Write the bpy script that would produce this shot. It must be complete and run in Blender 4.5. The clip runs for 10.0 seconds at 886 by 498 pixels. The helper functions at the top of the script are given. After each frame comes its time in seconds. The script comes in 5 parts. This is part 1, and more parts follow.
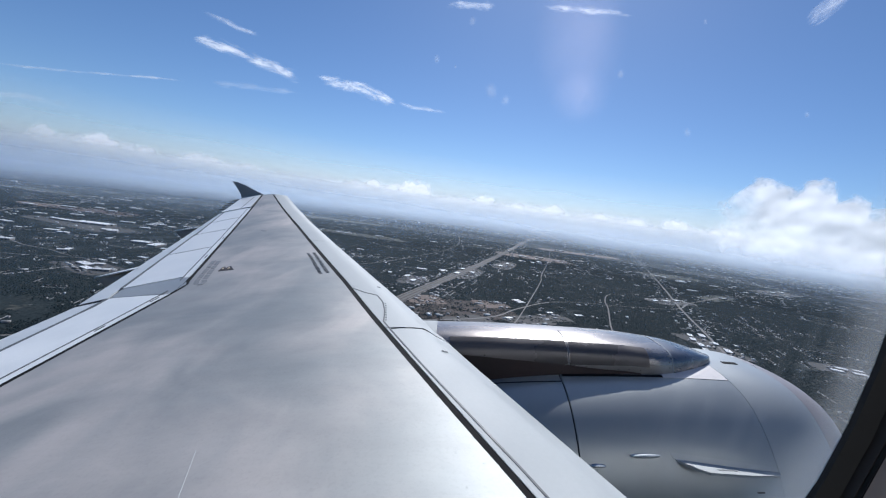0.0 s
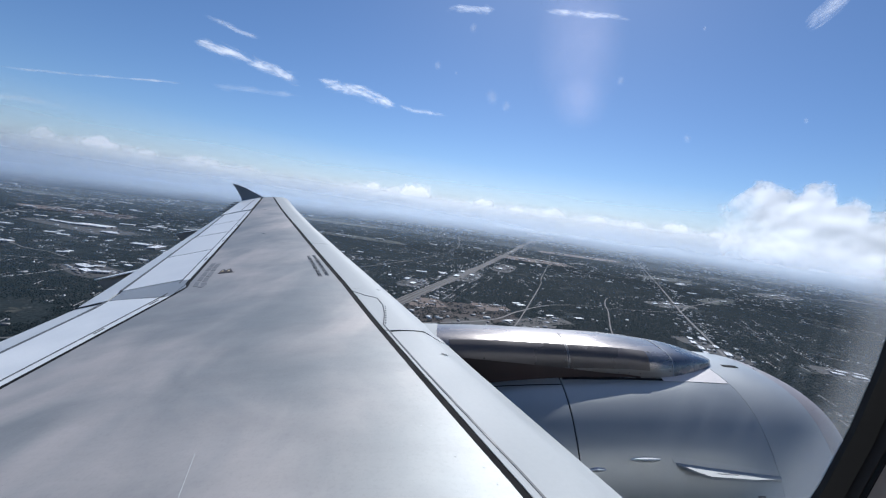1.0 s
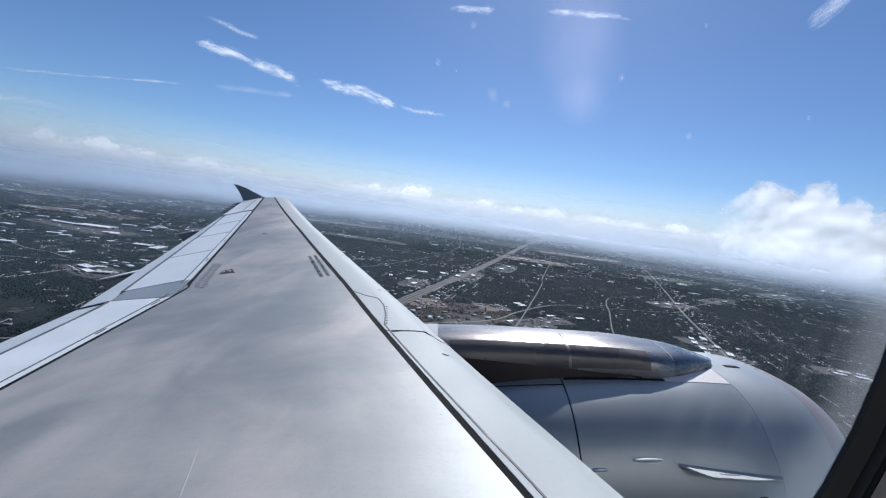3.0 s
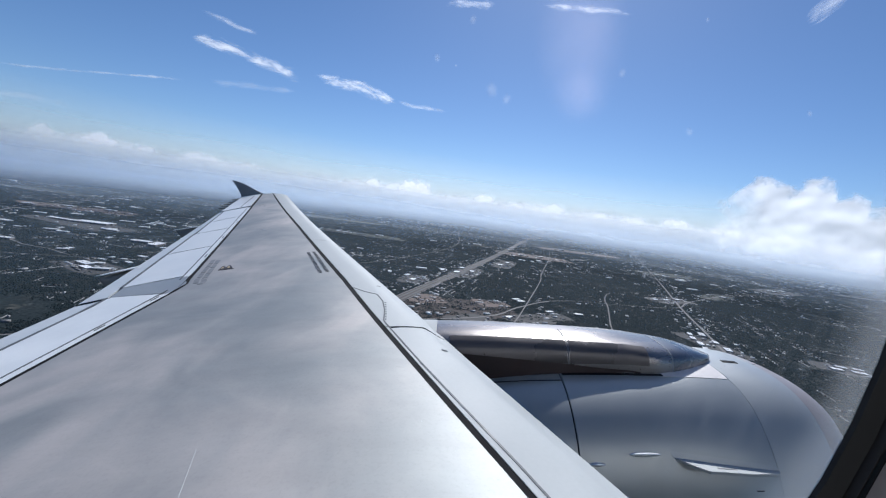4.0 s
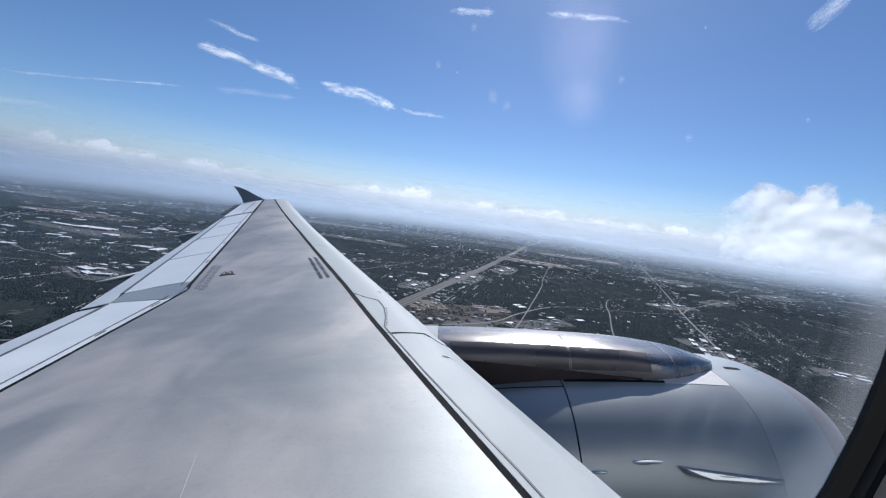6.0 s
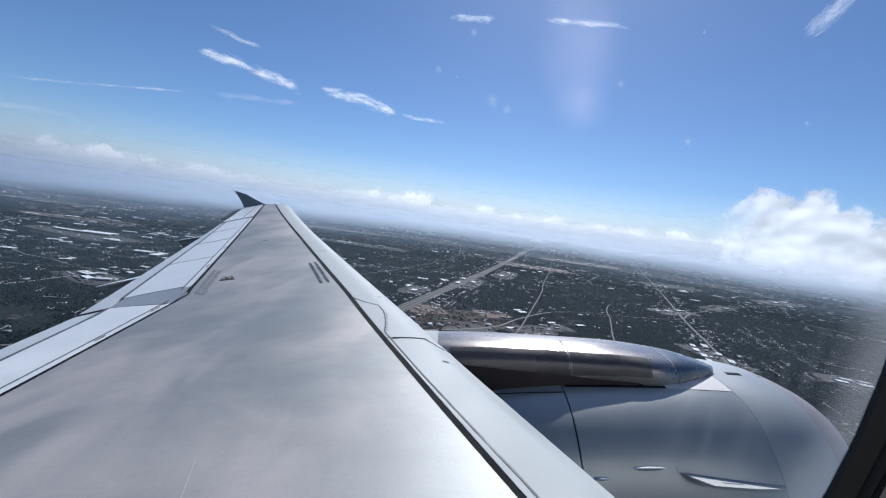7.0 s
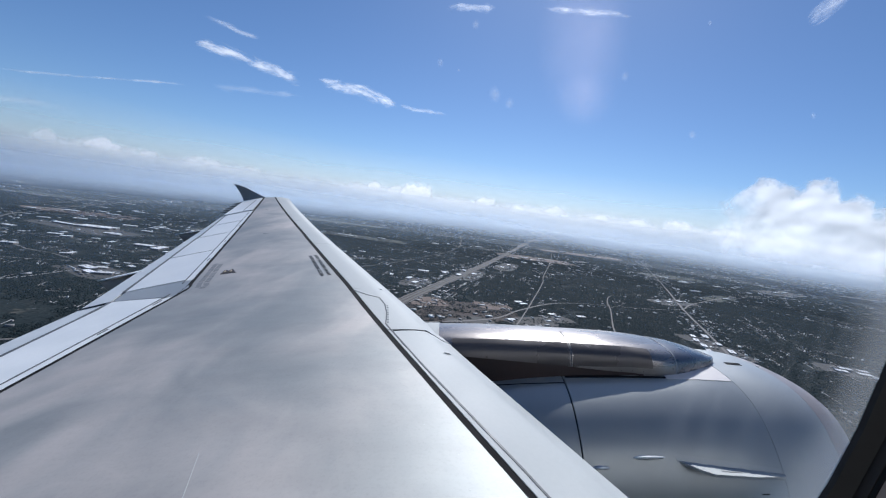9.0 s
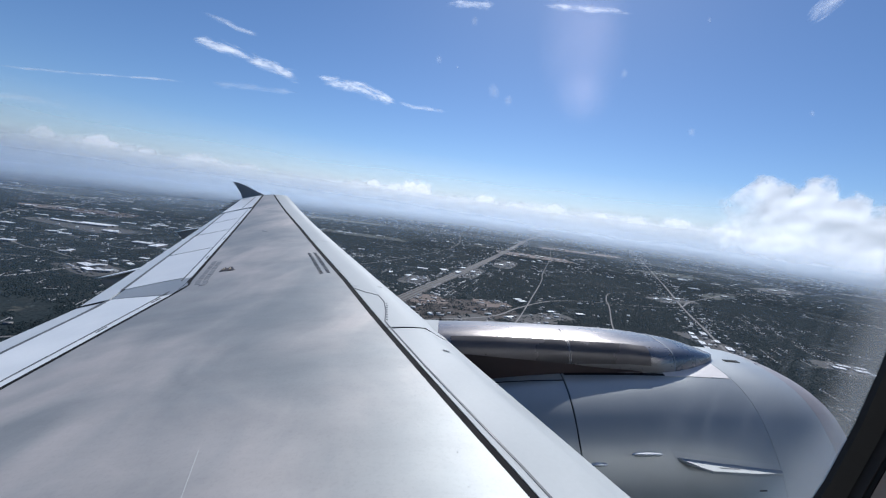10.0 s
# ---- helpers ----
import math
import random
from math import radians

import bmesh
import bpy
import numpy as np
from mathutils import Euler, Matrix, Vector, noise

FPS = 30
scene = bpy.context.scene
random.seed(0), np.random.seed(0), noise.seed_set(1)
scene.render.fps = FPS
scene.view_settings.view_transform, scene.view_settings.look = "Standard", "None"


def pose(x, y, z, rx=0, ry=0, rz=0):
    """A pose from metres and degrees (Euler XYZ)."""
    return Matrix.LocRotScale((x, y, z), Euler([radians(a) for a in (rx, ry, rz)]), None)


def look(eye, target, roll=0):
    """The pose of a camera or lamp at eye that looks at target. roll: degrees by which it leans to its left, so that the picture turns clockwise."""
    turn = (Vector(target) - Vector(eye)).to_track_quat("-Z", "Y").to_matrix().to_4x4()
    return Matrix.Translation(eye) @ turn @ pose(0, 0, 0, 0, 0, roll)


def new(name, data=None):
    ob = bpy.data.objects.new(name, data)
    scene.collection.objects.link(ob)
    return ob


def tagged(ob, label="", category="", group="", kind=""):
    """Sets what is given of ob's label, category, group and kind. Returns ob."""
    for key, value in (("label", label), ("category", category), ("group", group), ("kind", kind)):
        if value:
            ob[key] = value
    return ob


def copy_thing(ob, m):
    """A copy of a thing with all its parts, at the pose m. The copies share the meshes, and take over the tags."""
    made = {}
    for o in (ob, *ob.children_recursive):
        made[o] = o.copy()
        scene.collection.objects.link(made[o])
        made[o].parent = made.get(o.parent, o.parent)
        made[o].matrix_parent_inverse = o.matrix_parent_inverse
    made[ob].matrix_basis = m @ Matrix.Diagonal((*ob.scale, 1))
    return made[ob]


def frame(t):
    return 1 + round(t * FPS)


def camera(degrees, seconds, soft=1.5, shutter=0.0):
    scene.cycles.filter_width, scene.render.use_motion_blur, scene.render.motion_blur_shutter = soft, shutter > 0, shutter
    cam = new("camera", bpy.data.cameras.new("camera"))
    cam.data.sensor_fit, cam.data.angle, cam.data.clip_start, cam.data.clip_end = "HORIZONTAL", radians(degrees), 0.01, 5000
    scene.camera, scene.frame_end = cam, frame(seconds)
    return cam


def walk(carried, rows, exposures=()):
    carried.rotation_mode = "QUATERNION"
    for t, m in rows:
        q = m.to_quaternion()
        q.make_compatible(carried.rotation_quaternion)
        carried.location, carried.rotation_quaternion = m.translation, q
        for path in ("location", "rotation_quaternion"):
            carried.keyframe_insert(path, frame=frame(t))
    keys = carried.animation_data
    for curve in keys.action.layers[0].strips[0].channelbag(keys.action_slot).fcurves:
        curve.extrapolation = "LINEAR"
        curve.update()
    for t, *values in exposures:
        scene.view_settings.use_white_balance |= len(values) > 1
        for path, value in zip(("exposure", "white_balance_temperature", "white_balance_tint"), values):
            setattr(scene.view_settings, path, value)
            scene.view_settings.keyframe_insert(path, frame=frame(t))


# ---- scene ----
# ---- camera ----
cam = camera(95.34, 10.0, 1.2)
H = 120.0  # eye above the land, which is built at one fifth of its size so that its horizon stays in reach
PATH = [
    (0, pose(0.0005, -0.0004, 119.9997, 83.903, -7.950, 0.978)),
    (0.5, pose(0.0001, -0.0001, 119.9998, 84.011, -7.941, 0.930)),
    (1, pose(0.0002, -0.0006, 120.0003, 84.294, -8.002, 0.967)),
    (1.5, pose(-0.0001, 0.0000, 120.0003, 84.643, -7.988, 1.031)),
    (2, pose(0.0004, -0.0005, 119.9998, 84.769, -8.011, 1.095)),
    (2.5, pose(0.0006, -0.0008, 119.9998, 84.510, -7.970, 1.147)),
    (2.7, pose(0.0005, -0.0005, 119.9998, 84.400, -7.963, 1.145)),
    (3.8, pose(0.0004, 0.0000, 119.9999, 83.990, -7.918, 0.972)),
    (4, pose(0.0003, 0.0002, 119.9999, 83.768, -7.907, 0.953)),
    (4.5, pose(-0.0004, 0.0001, 120.0006, 83.093, -7.800, 0.921)),
    (5, pose(0.0000, 0.0000, 120.0000, 83.134, -7.746, 0.930)),
    (5.5, pose(0.0003, -0.0004, 119.9997, 83.970, -7.920, 1.080)),
    (5.7, pose(0.0003, -0.0004, 119.9997, 84.310, -7.930, 1.095)),
    (6.8, pose(0.0004, -0.0004, 119.9995, 84.970, -7.945, 1.132)),
    (7, pose(0.0004, -0.0004, 119.9994, 85.250, -7.944, 1.138)),
    (7.5, pose(0.0000, -0.0006, 120.0003, 85.477, -7.800, 1.177)),
    (8, pose(-0.0003, 0.0005, 120.0006, 84.993, -7.723, 1.183)),
    (8.5, pose(0.0002, 0.0005, 120.0000, 84.443, -7.664, 1.198)),
    (9, pose(-0.0002, 0.0001, 120.0001, 84.129, -7.619, 1.180)),
    (9.5, pose(0.0001, -0.0002, 120.0000, 83.940, -7.631, 1.132)),
    (10, pose(-0.0001, 0.0002, 120.0001, 83.805, -7.646, 1.060)),
]
walk(cam, PATH, [(0, 0.0, 5600, 10), (10, 0.0, 5600, 10)])

# ---- light ----
SUN_AZ, SUN_EL = 12.0, 42.5  # degrees right of the view's heading, degrees up
world = bpy.data.worlds.new("sky")
scene.world = world
world.use_nodes = True
wn = world.node_tree.nodes
sky = wn.new("ShaderNodeTexSky")
sky.sky_type, sky.sun_disc = "NISHITA", False
sky.sun_elevation, sky.sun_rotation = radians(SUN_EL), radians(SUN_AZ)
sky.altitude, sky.air_density, sky.dust_density, sky.ozone_density = 1000, 0.95, 0.45, 4.5
wn["Background"].inputs["Strength"].default_value = 0.083
world.node_tree.links.new(sky.outputs[0], wn["Background"].inputs["Color"])
sun = new("sun", bpy.data.lights.new("sun", "SUN"))
sun.data.energy, sun.data.angle, sun.data.color = 4.7, radians(0.53), (1.0, 0.93, 0.83)
sa, se = radians(SUN_AZ), radians(SUN_EL)
SUN_WAY = Vector((math.sin(sa) * math.cos(se), math.cos(sa) * math.cos(se), math.sin(se)))
# added lamp: stands in for daylight from the unseen cabin window across the aisle
aisle = new("cabin_daylight", bpy.data.lights.new("cabin_daylight", "AREA"))
aisle.data.shape, aisle.data.size, aisle.data.size_y, aisle.data.energy, aisle.data.color = "RECTANGLE", 0.30, 0.38, 60.0, (1.0, 0.96, 0.92)
sun.matrix_world = look(SUN_WAY * 300 + Vector((0, 0, H)), (0, 0, H))

# ---- materials ----


def nodes_of(name):
    m = bpy.data.materials.new(name)
    m.use_nodes = True
    nt = m.node_tree
    return m, nt, nt.nodes, nt.links


def ramp(nt, stops, interp="LINEAR"):
    r = nt.nodes.new("ShaderNodeValToRGB")
    r.color_ramp.interpolation = interp
    while len(r.color_ramp.elements) < len(stops):
        r.color_ramp.elements.new(0.5)
    for e, (p, c) in zip(r.color_ramp.elements, stops):
        e.position = p
        e.color = (*c, 1) if isinstance(c, tuple) else (c, c, c, 1)
    return r


def tex(nt, kind, scale, detail=5, rough=0.55, stretch=None, coord="Object"):
    tc = nt.nodes.new("ShaderNodeTexCoord")
    n = nt.nodes.new(kind)
    n.inputs["Scale"].default_value = scale
    if kind == "ShaderNodeTexNoise":
        n.inputs["Detail"].default_value, n.inputs["Roughness"].default_value = detail, rough
    if stretch:
        mp = nt.nodes.new("ShaderNodeMapping")
        mp.inputs["Scale"].default_value = stretch
        nt.links.new(tc.outputs[coord], mp.inputs["Vector"])
        nt.links.new(mp.outputs[0], n.inputs["Vector"])
    else:
        nt.links.new(tc.outputs[coord], n.inputs["Vector"])
    return n


def blend(nt, a, b, fac, how="MIX"):
    n = nt.nodes.new("ShaderNodeMix")
    n.data_type, n.blend_type = "RGBA", how
    for sock, v in ((n.inputs[6], a), (n.inputs[7], b), (n.inputs[0], fac)):
        if isinstance(v, bpy.types.NodeSocket):
            nt.links.new(v, sock)
        elif isinstance(v, tuple):
            sock.default_value = (*v, 1)
        else:
            sock.default_value = v
    return n.outputs[2]


def math_node(nt, op, a, b=None, c=None):
    n = nt.nodes.new("ShaderNodeMath")
    n.operation = op
    for sock, v in zip(n.inputs, (a, b, c)):
        if isinstance(v, bpy.types.NodeSocket):
            nt.links.new(v, sock)
        elif v is not None:
            sock.default_value = v
    return n.outputs[0]


def painted(name, base, rough=0.4, metal=0.0, stain=0.25, grain=0.06, scale=1.2, stretch=(1, 1, 1), bump=0.0, coat=0.0, vary=0.0, rough_vary=0.12):
    """Paint or metal with broad stains, fine grain, uneven gloss and, if asked, a tint that differs from piece to piece."""
    m, nt, nd, ln = nodes_of(name)
    b = nd["Principled BSDF"]
    broad = tex(nt, "ShaderNodeTexNoise", scale, 6, 0.6, stretch)
    fine = tex(nt, "ShaderNodeTexNoise", scale * 40, 3, 0.6, stretch)
    dark = tuple(c * (1 - stain) for c in base)
    light = tuple(min(1, c * (1 + stain * 0.5)) for c in base)
    r1 = ramp(nt, [(0.3, dark), (0.52, base), (0.75, light)])
    ln.new(broad.outputs[0], r1.inputs[0])
    r2 = ramp(nt, [(0.3, 1 - grain), (0.7, 1.0)])
    ln.new(fine.outputs[0], r2.inputs[0])
    col = blend(nt, r1.outputs[0], r2.outputs[0], 1.0, "MULTIPLY")
    if vary:
        oi = nd.new("ShaderNodeObjectInfo")
        r3 = ramp(nt, [(0, 1 - vary), (1, 1.0)])
        ln.new(oi.outputs["Random"], r3.inputs[0])
        col = blend(nt, col, r3.outputs[0], 1.0, "MULTIPLY")
    ln.new(col, b.inputs["Base Color"])
    rr = ramp(nt, [(0.3, max(0.02, rough - rough_vary)), (0.7, min(1, rough + rough_vary))])
    ln.new(broad.outputs[0], rr.inputs[0])
    ln.new(rr.outputs[0], b.inputs["Roughness"])
    b.inputs["Metallic"].default_value = metal
    b.inputs["Coat Weight"].default_value = coat
    if bump:
        bp = nd.new("ShaderNodeBump")
        bp.inputs["Strength"].default_value, bp.inputs["Distance"].default_value = bump, 0.01
        ln.new(fine.outputs[0], bp.inputs["Height"])
        ln.new(bp.outputs[0], b.inputs["Normal"])
    return m


def mat_skin():
    """Grey wing paint: soft cloud reflections put into its colour as cool dark and warm pale blotches, over fine wear
    and dust.
    """
    m, nt, nd, ln = nodes_of("wing_grey_paint")
    b = nd["Principled BSDF"]
    cloud = tex(nt, "ShaderNodeTexNoise", 0.80, 4, 0.5, (0.9, 0.62, 0.3))
    cloud.inputs["Distortion"].default_value = 0.7
    wisp = tex(nt, "ShaderNodeTexNoise", 2.2, 6, 0.56, (0.8, 0.58, 0.3))
    wisp.inputs["Distortion"].default_value = 0.5
    fine = tex(nt, "ShaderNodeTexNoise", 4.5, 6, 0.65, (0.35, 1.0, 1))
    speck = tex(nt, "ShaderNodeTexNoise", 55.0, 3, 0.6)
    both = math_node(nt, "MULTIPLY_ADD", wisp.outputs[0], 0.34, math_node(nt, "MULTIPLY", cloud.outputs[0], 0.66))
    # painted reflections of clouds: dull cool tones to paler warm ones
    tone = ramp(nt, [(0.38, (0.292, 0.304, 0.302)), (0.48, (0.348, 0.349, 0.341)), (0.56, (0.430, 0.412, 0.395)), (0.65, (0.52, 0.482, 0.453))])
    ln.new(both, tone.inputs[0])
    worn = ramp(nt, [(0.3, 0.93), (0.7, 1.05)])
    ln.new(fine.outputs[0], worn.inputs[0])
    dust = ramp(nt, [(0.28, 0.94), (0.5, 1.0)])
    ln.new(speck.outputs[0], dust.inputs[0])
    c = blend(nt, tone.outputs[0], worn.outputs[0], 1.0, "MULTIPLY")
    ln.new(blend(nt, c, dust.outputs[0], 1.0, "MULTIPLY"), b.inputs["Base Color"])
    gloss = ramp(nt, [(0.40, 0.60), (0.60, 0.65)])
    ln.new(both, gloss.inputs[0])
    ln.new(gloss.outputs[0], b.inputs["Roughness"])
    b.inputs["Metallic"].default_value = 0.60
    return m


M_SKIN = mat_skin()
M_SLAT = painted("slat_pale_paint", (0.435, 0.45, 0.44), 0.66, 0.0, 0.08, 0.04, 1.0)
M_SPOILER = painted("spoiler_white_paint", (0.75, 0.76, 0.76), 0.42, 0.0, 0.10, 0.05, 1.4, vary=0.06)
M_FLAP = painted("flap_grey_paint", (0.62, 0.64, 0.65), 0.45, 0.05, 0.15, 0.06, 1.4)
M_PANEL = painted("dull_grey_panel", (0.30, 0.32, 0.34), 0.5, 0.1, 0.18, 0.08, 1.6)
M_SEAL = painted("black_rubber_seal", (0.012, 0.012, 0.013), 0.85, 0, 0.3, 0.2, 4)
M_SEAL.node_tree.nodes["Principled BSDF"].inputs["Specular IOR Level"].default_value = 0.15
M_GASKET = painted("window_gasket_grey_rubber", (0.016, 0.016, 0.015), 0.6, 0, 0.25, 0.15, 14)
M_CORE = painted("dark_primer", (0.05, 0.05, 0.055), 0.7, 0, 0.3, 0.1, 2)
M_LINE = painted("seam_shadow_grey", (0.10, 0.105, 0.11), 0.6, 0, 0.2, 0.1, 4)
M_FAIR = painted("fairing_brown_grey_paint", (0.24, 0.215, 0.185), 0.5, 0, 0.15, 0.06, 2)
M_FENCE = painted("fence_blue_grey_paint", (0.20, 0.20, 0.205), 0.4, 0.0, 0.15, 0.05, 2)
M_MARK = painted("stencil_grey_ink", (0.10, 0.102, 0.105), 0.6, 0, 0.3, 0.3, 8)
M_FAINT = painted("stencil_faded_ink", (0.26, 0.262, 0.265), 0.6, 0, 0.3, 0.3, 8)
M_LETTER = painted("stencil_pale_ink", (0.30, 0.30, 0.30), 0.6, 0.4, 0.3, 0.3, 8)
M_GOLD = painted("sticker_gold", (0.55, 0.44, 0.25), 0.5, 0, 0.2, 0.1, 6)
M_STICK = painted("sticker_brown", (0.05, 0.035, 0.025), 0.5, 0, 0.2, 0.1, 6)
M_COWL = painted("nacelle_blue_grey_paint", (0.435, 0.44, 0.415), 0.31, 0.52, 0.05, 0.02, 2.0, coat=0.2, rough_vary=0.02)
M_INLET = painted("inlet_cowl_grey_paint", (0.465, 0.47, 0.445), 0.35, 0.46, 0.06, 0.02, 2.0, coat=0.15, rough_vary=0.03)
# white that stands in for the glint on the latch covers
M_LATCH = painted("latch_glint_white", (0.85, 0.86, 0.86), 0.25, 0.0, 0.05, 0.02, 4, coat=0.3)
M_LIP = painted("inlet_lip_dull_metal", (0.42, 0.36, 0.33), 0.36, 0.4, 0.15, 0.05, 2)
M_PYLON = painted("pylon_bare_metal", (0.35, 0.318, 0.295), 0.27, 0.94, 0.35, 0.08, 1.3, (0.4, 1, 2.5), rough_vary=0.06)
M_PYLON3 = painted("pylon_panel_satin_paint", (0.135, 0.118, 0.108), 0.30, 0.35, 0.2, 0.06, 1.5)
M_NOSE = painted("pylon_nose_dark_steel", (0.23, 0.22, 0.22), 0.27, 0.9, 0.3, 0.06, 1.6)
M_PYLON2 = painted("pylon_burnt_brown", (0.045, 0.027, 0.022), 0.7, 0.0, 0.3, 0.15, 3)
M_PATCH = painted("pinkish_filler_plate", (0.72, 0.67, 0.64), 0.5, 0.0, 0.12, 0.05, 3)
M_TITAN = painted("dark_exhaust_metal", (0.14, 0.13, 0.13), 0.45, 0.8, 0.3, 0.1, 3)
M_CABIN = painted("cabin_beige_plastic", (0.50, 0.43, 0.37), 0.6, 0, 0.1, 0.05, 6, bump=0.03)
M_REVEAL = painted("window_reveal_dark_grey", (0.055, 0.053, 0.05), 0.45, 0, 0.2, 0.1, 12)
M_HULL = painted("fuselage_white_paint", (0.70, 0.71, 0.72), 0.35, 0, 0.06, 0.03, 0.8, coat=0.2)
M_CARPET = painted("cabin_blue_carpet", (0.05, 0.06, 0.10), 0.95, 0, 0.3, 0.3, 9)


def smooth(nt, v, lo, hi):
    n = nt.nodes.new("ShaderNodeMapRange")
    n.interpolation_type = "SMOOTHSTEP"
    n.inputs["From Min"].default_value, n.inputs["From Max"].default_value = lo, hi
    nt.links.new(v, n.inputs["Value"])
    return n.outputs[0]


def veil(name, colour, fac_builder, back=0.5):
    """Thin cloud or haze: part see-through, part white scatter lit from both sides."""
    m, nt, nd, ln = nodes_of(name)
    nd.remove(nd["Principled BSDF"])
    d, t, c = nd.new("ShaderNodeBsdfDiffuse"), nd.new("ShaderNodeBsdfTranslucent"), nd.new("ShaderNodeBsdfTransparent")
    d.inputs[0].default_value = t.inputs[0].default_value = (*colour, 1)
    half, mx = nd.new("ShaderNodeMixShader"), nd.new("ShaderNodeMixShader")
    half.inputs[0].default_value = back
    ln.new(d.outputs[0], half.inputs[1])
    ln.new(t.outputs[0], half.inputs[2])
    ln.new(fac_builder(nt), mx.inputs[0])
    ln.new(c.outputs[0], mx.inputs[1])
    ln.new(half.outputs[0], mx.inputs[2])
    ln.new(mx.outputs[0], nd["Material Output"].inputs[0])
    return m


def rim_fac(nt):
    """The pane's ground edge: clear inside, cloudier towards the seal's rounded outline."""
    tc = nt.nodes.new("ShaderNodeTexCoord")
    sep = nt.nodes.new("ShaderNodeSeparateXYZ")
    nt.links.new(tc.outputs["Object"], sep.inputs[0])
    sums = []
    for out, mid, half in ((sep.outputs[0], -2.844, 0.1405), (sep.outputs[2], 4.430, 0.200)):
        q = math_node(nt, "ABSOLUTE", math_node(nt, "MULTIPLY", math_node(nt, "SUBTRACT", out, mid), 1 / half))
        sums.append(math_node(nt, "POWER", q, 2.4))
    g = math_node(nt, "POWER", math_node(nt, "ADD", *sums), 1 / 2.4)
    n = nt.nodes.new("ShaderNodeMapRange")
    n.interpolation_type = "SMOOTHERSTEP"
    n.inputs["From Min"].default_value, n.inputs["From Max"].default_value = 0.90, 1.0
    n.inputs["To Max"].default_value = 0.17
    nt.links.new(g, n.inputs["Value"])
    return n.outputs[0]


M_RIM = veil("ground_acrylic_edge", (0.6, 0.62, 0.64), rim_fac)


def scuff_fac(nt):
    tc = nt.nodes.new("ShaderNodeTexCoord")
    sep = nt.nodes.new("ShaderNodeSeparateXYZ")
    nt.links.new(tc.outputs["UV"], sep.inputs[0])
    u = smooth(nt, math_node(nt, "PINGPONG", sep.outputs[0], 0.5), 0.0, 0.5)
    v = smooth(nt, math_node(nt, "PINGPONG", sep.outputs[1], 0.5), 0.0, 0.45)
    return math_node(nt, "MULTIPLY", math_node(nt, "MULTIPLY", u, v), 0.022)


def spot_fac(nt):
    tc = nt.nodes.new("ShaderNodeTexCoord")
    sep = nt.nodes.new("ShaderNodeSeparateXYZ")
    nt.links.new(tc.outputs["UV"], sep.inputs[0])
    return math_node(nt, "MULTIPLY", smooth(nt, sep.outputs[1], 0.0, 0.5), 0.16)


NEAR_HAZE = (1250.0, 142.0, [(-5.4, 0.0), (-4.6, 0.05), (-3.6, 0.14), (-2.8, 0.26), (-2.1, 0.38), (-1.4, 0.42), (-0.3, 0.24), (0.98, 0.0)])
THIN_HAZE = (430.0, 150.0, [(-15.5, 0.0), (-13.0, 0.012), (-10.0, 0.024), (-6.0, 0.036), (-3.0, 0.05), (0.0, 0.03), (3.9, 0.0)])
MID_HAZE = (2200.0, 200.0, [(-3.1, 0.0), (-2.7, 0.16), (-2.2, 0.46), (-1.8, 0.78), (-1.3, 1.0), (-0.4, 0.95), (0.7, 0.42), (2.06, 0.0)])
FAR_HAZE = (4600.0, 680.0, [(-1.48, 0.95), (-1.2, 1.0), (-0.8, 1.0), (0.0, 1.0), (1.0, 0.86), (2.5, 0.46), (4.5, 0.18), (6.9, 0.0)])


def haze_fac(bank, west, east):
    """Opacity by height of a shell that paints in haze: thickest at eye level, thinning up and down."""
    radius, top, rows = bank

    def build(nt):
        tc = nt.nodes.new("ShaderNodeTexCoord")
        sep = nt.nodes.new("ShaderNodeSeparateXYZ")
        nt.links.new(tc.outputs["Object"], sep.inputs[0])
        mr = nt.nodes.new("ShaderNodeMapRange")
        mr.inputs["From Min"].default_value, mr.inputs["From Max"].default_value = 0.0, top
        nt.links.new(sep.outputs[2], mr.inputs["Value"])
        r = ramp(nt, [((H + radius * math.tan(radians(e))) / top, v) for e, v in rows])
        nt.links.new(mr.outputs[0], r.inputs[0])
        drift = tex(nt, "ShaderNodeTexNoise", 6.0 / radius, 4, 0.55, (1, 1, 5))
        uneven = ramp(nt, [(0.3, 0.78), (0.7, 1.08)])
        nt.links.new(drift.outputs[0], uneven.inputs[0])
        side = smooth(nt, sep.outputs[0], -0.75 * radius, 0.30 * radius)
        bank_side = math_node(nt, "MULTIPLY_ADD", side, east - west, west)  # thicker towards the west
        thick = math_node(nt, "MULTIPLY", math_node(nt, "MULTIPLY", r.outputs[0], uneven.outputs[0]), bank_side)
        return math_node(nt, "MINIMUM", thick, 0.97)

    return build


M_SPOT = veil("pale_pane_spot", (0.9, 0.92, 0.95), spot_fac, 0.7)
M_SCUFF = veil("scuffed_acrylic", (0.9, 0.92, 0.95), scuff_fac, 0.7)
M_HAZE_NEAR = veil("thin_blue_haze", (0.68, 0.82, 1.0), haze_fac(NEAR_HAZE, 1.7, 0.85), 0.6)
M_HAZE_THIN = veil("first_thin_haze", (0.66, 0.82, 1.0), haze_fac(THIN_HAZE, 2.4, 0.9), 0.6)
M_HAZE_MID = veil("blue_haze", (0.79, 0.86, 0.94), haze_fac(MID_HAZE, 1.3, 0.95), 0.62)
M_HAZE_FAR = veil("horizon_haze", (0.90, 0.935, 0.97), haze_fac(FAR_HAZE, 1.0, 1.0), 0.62)


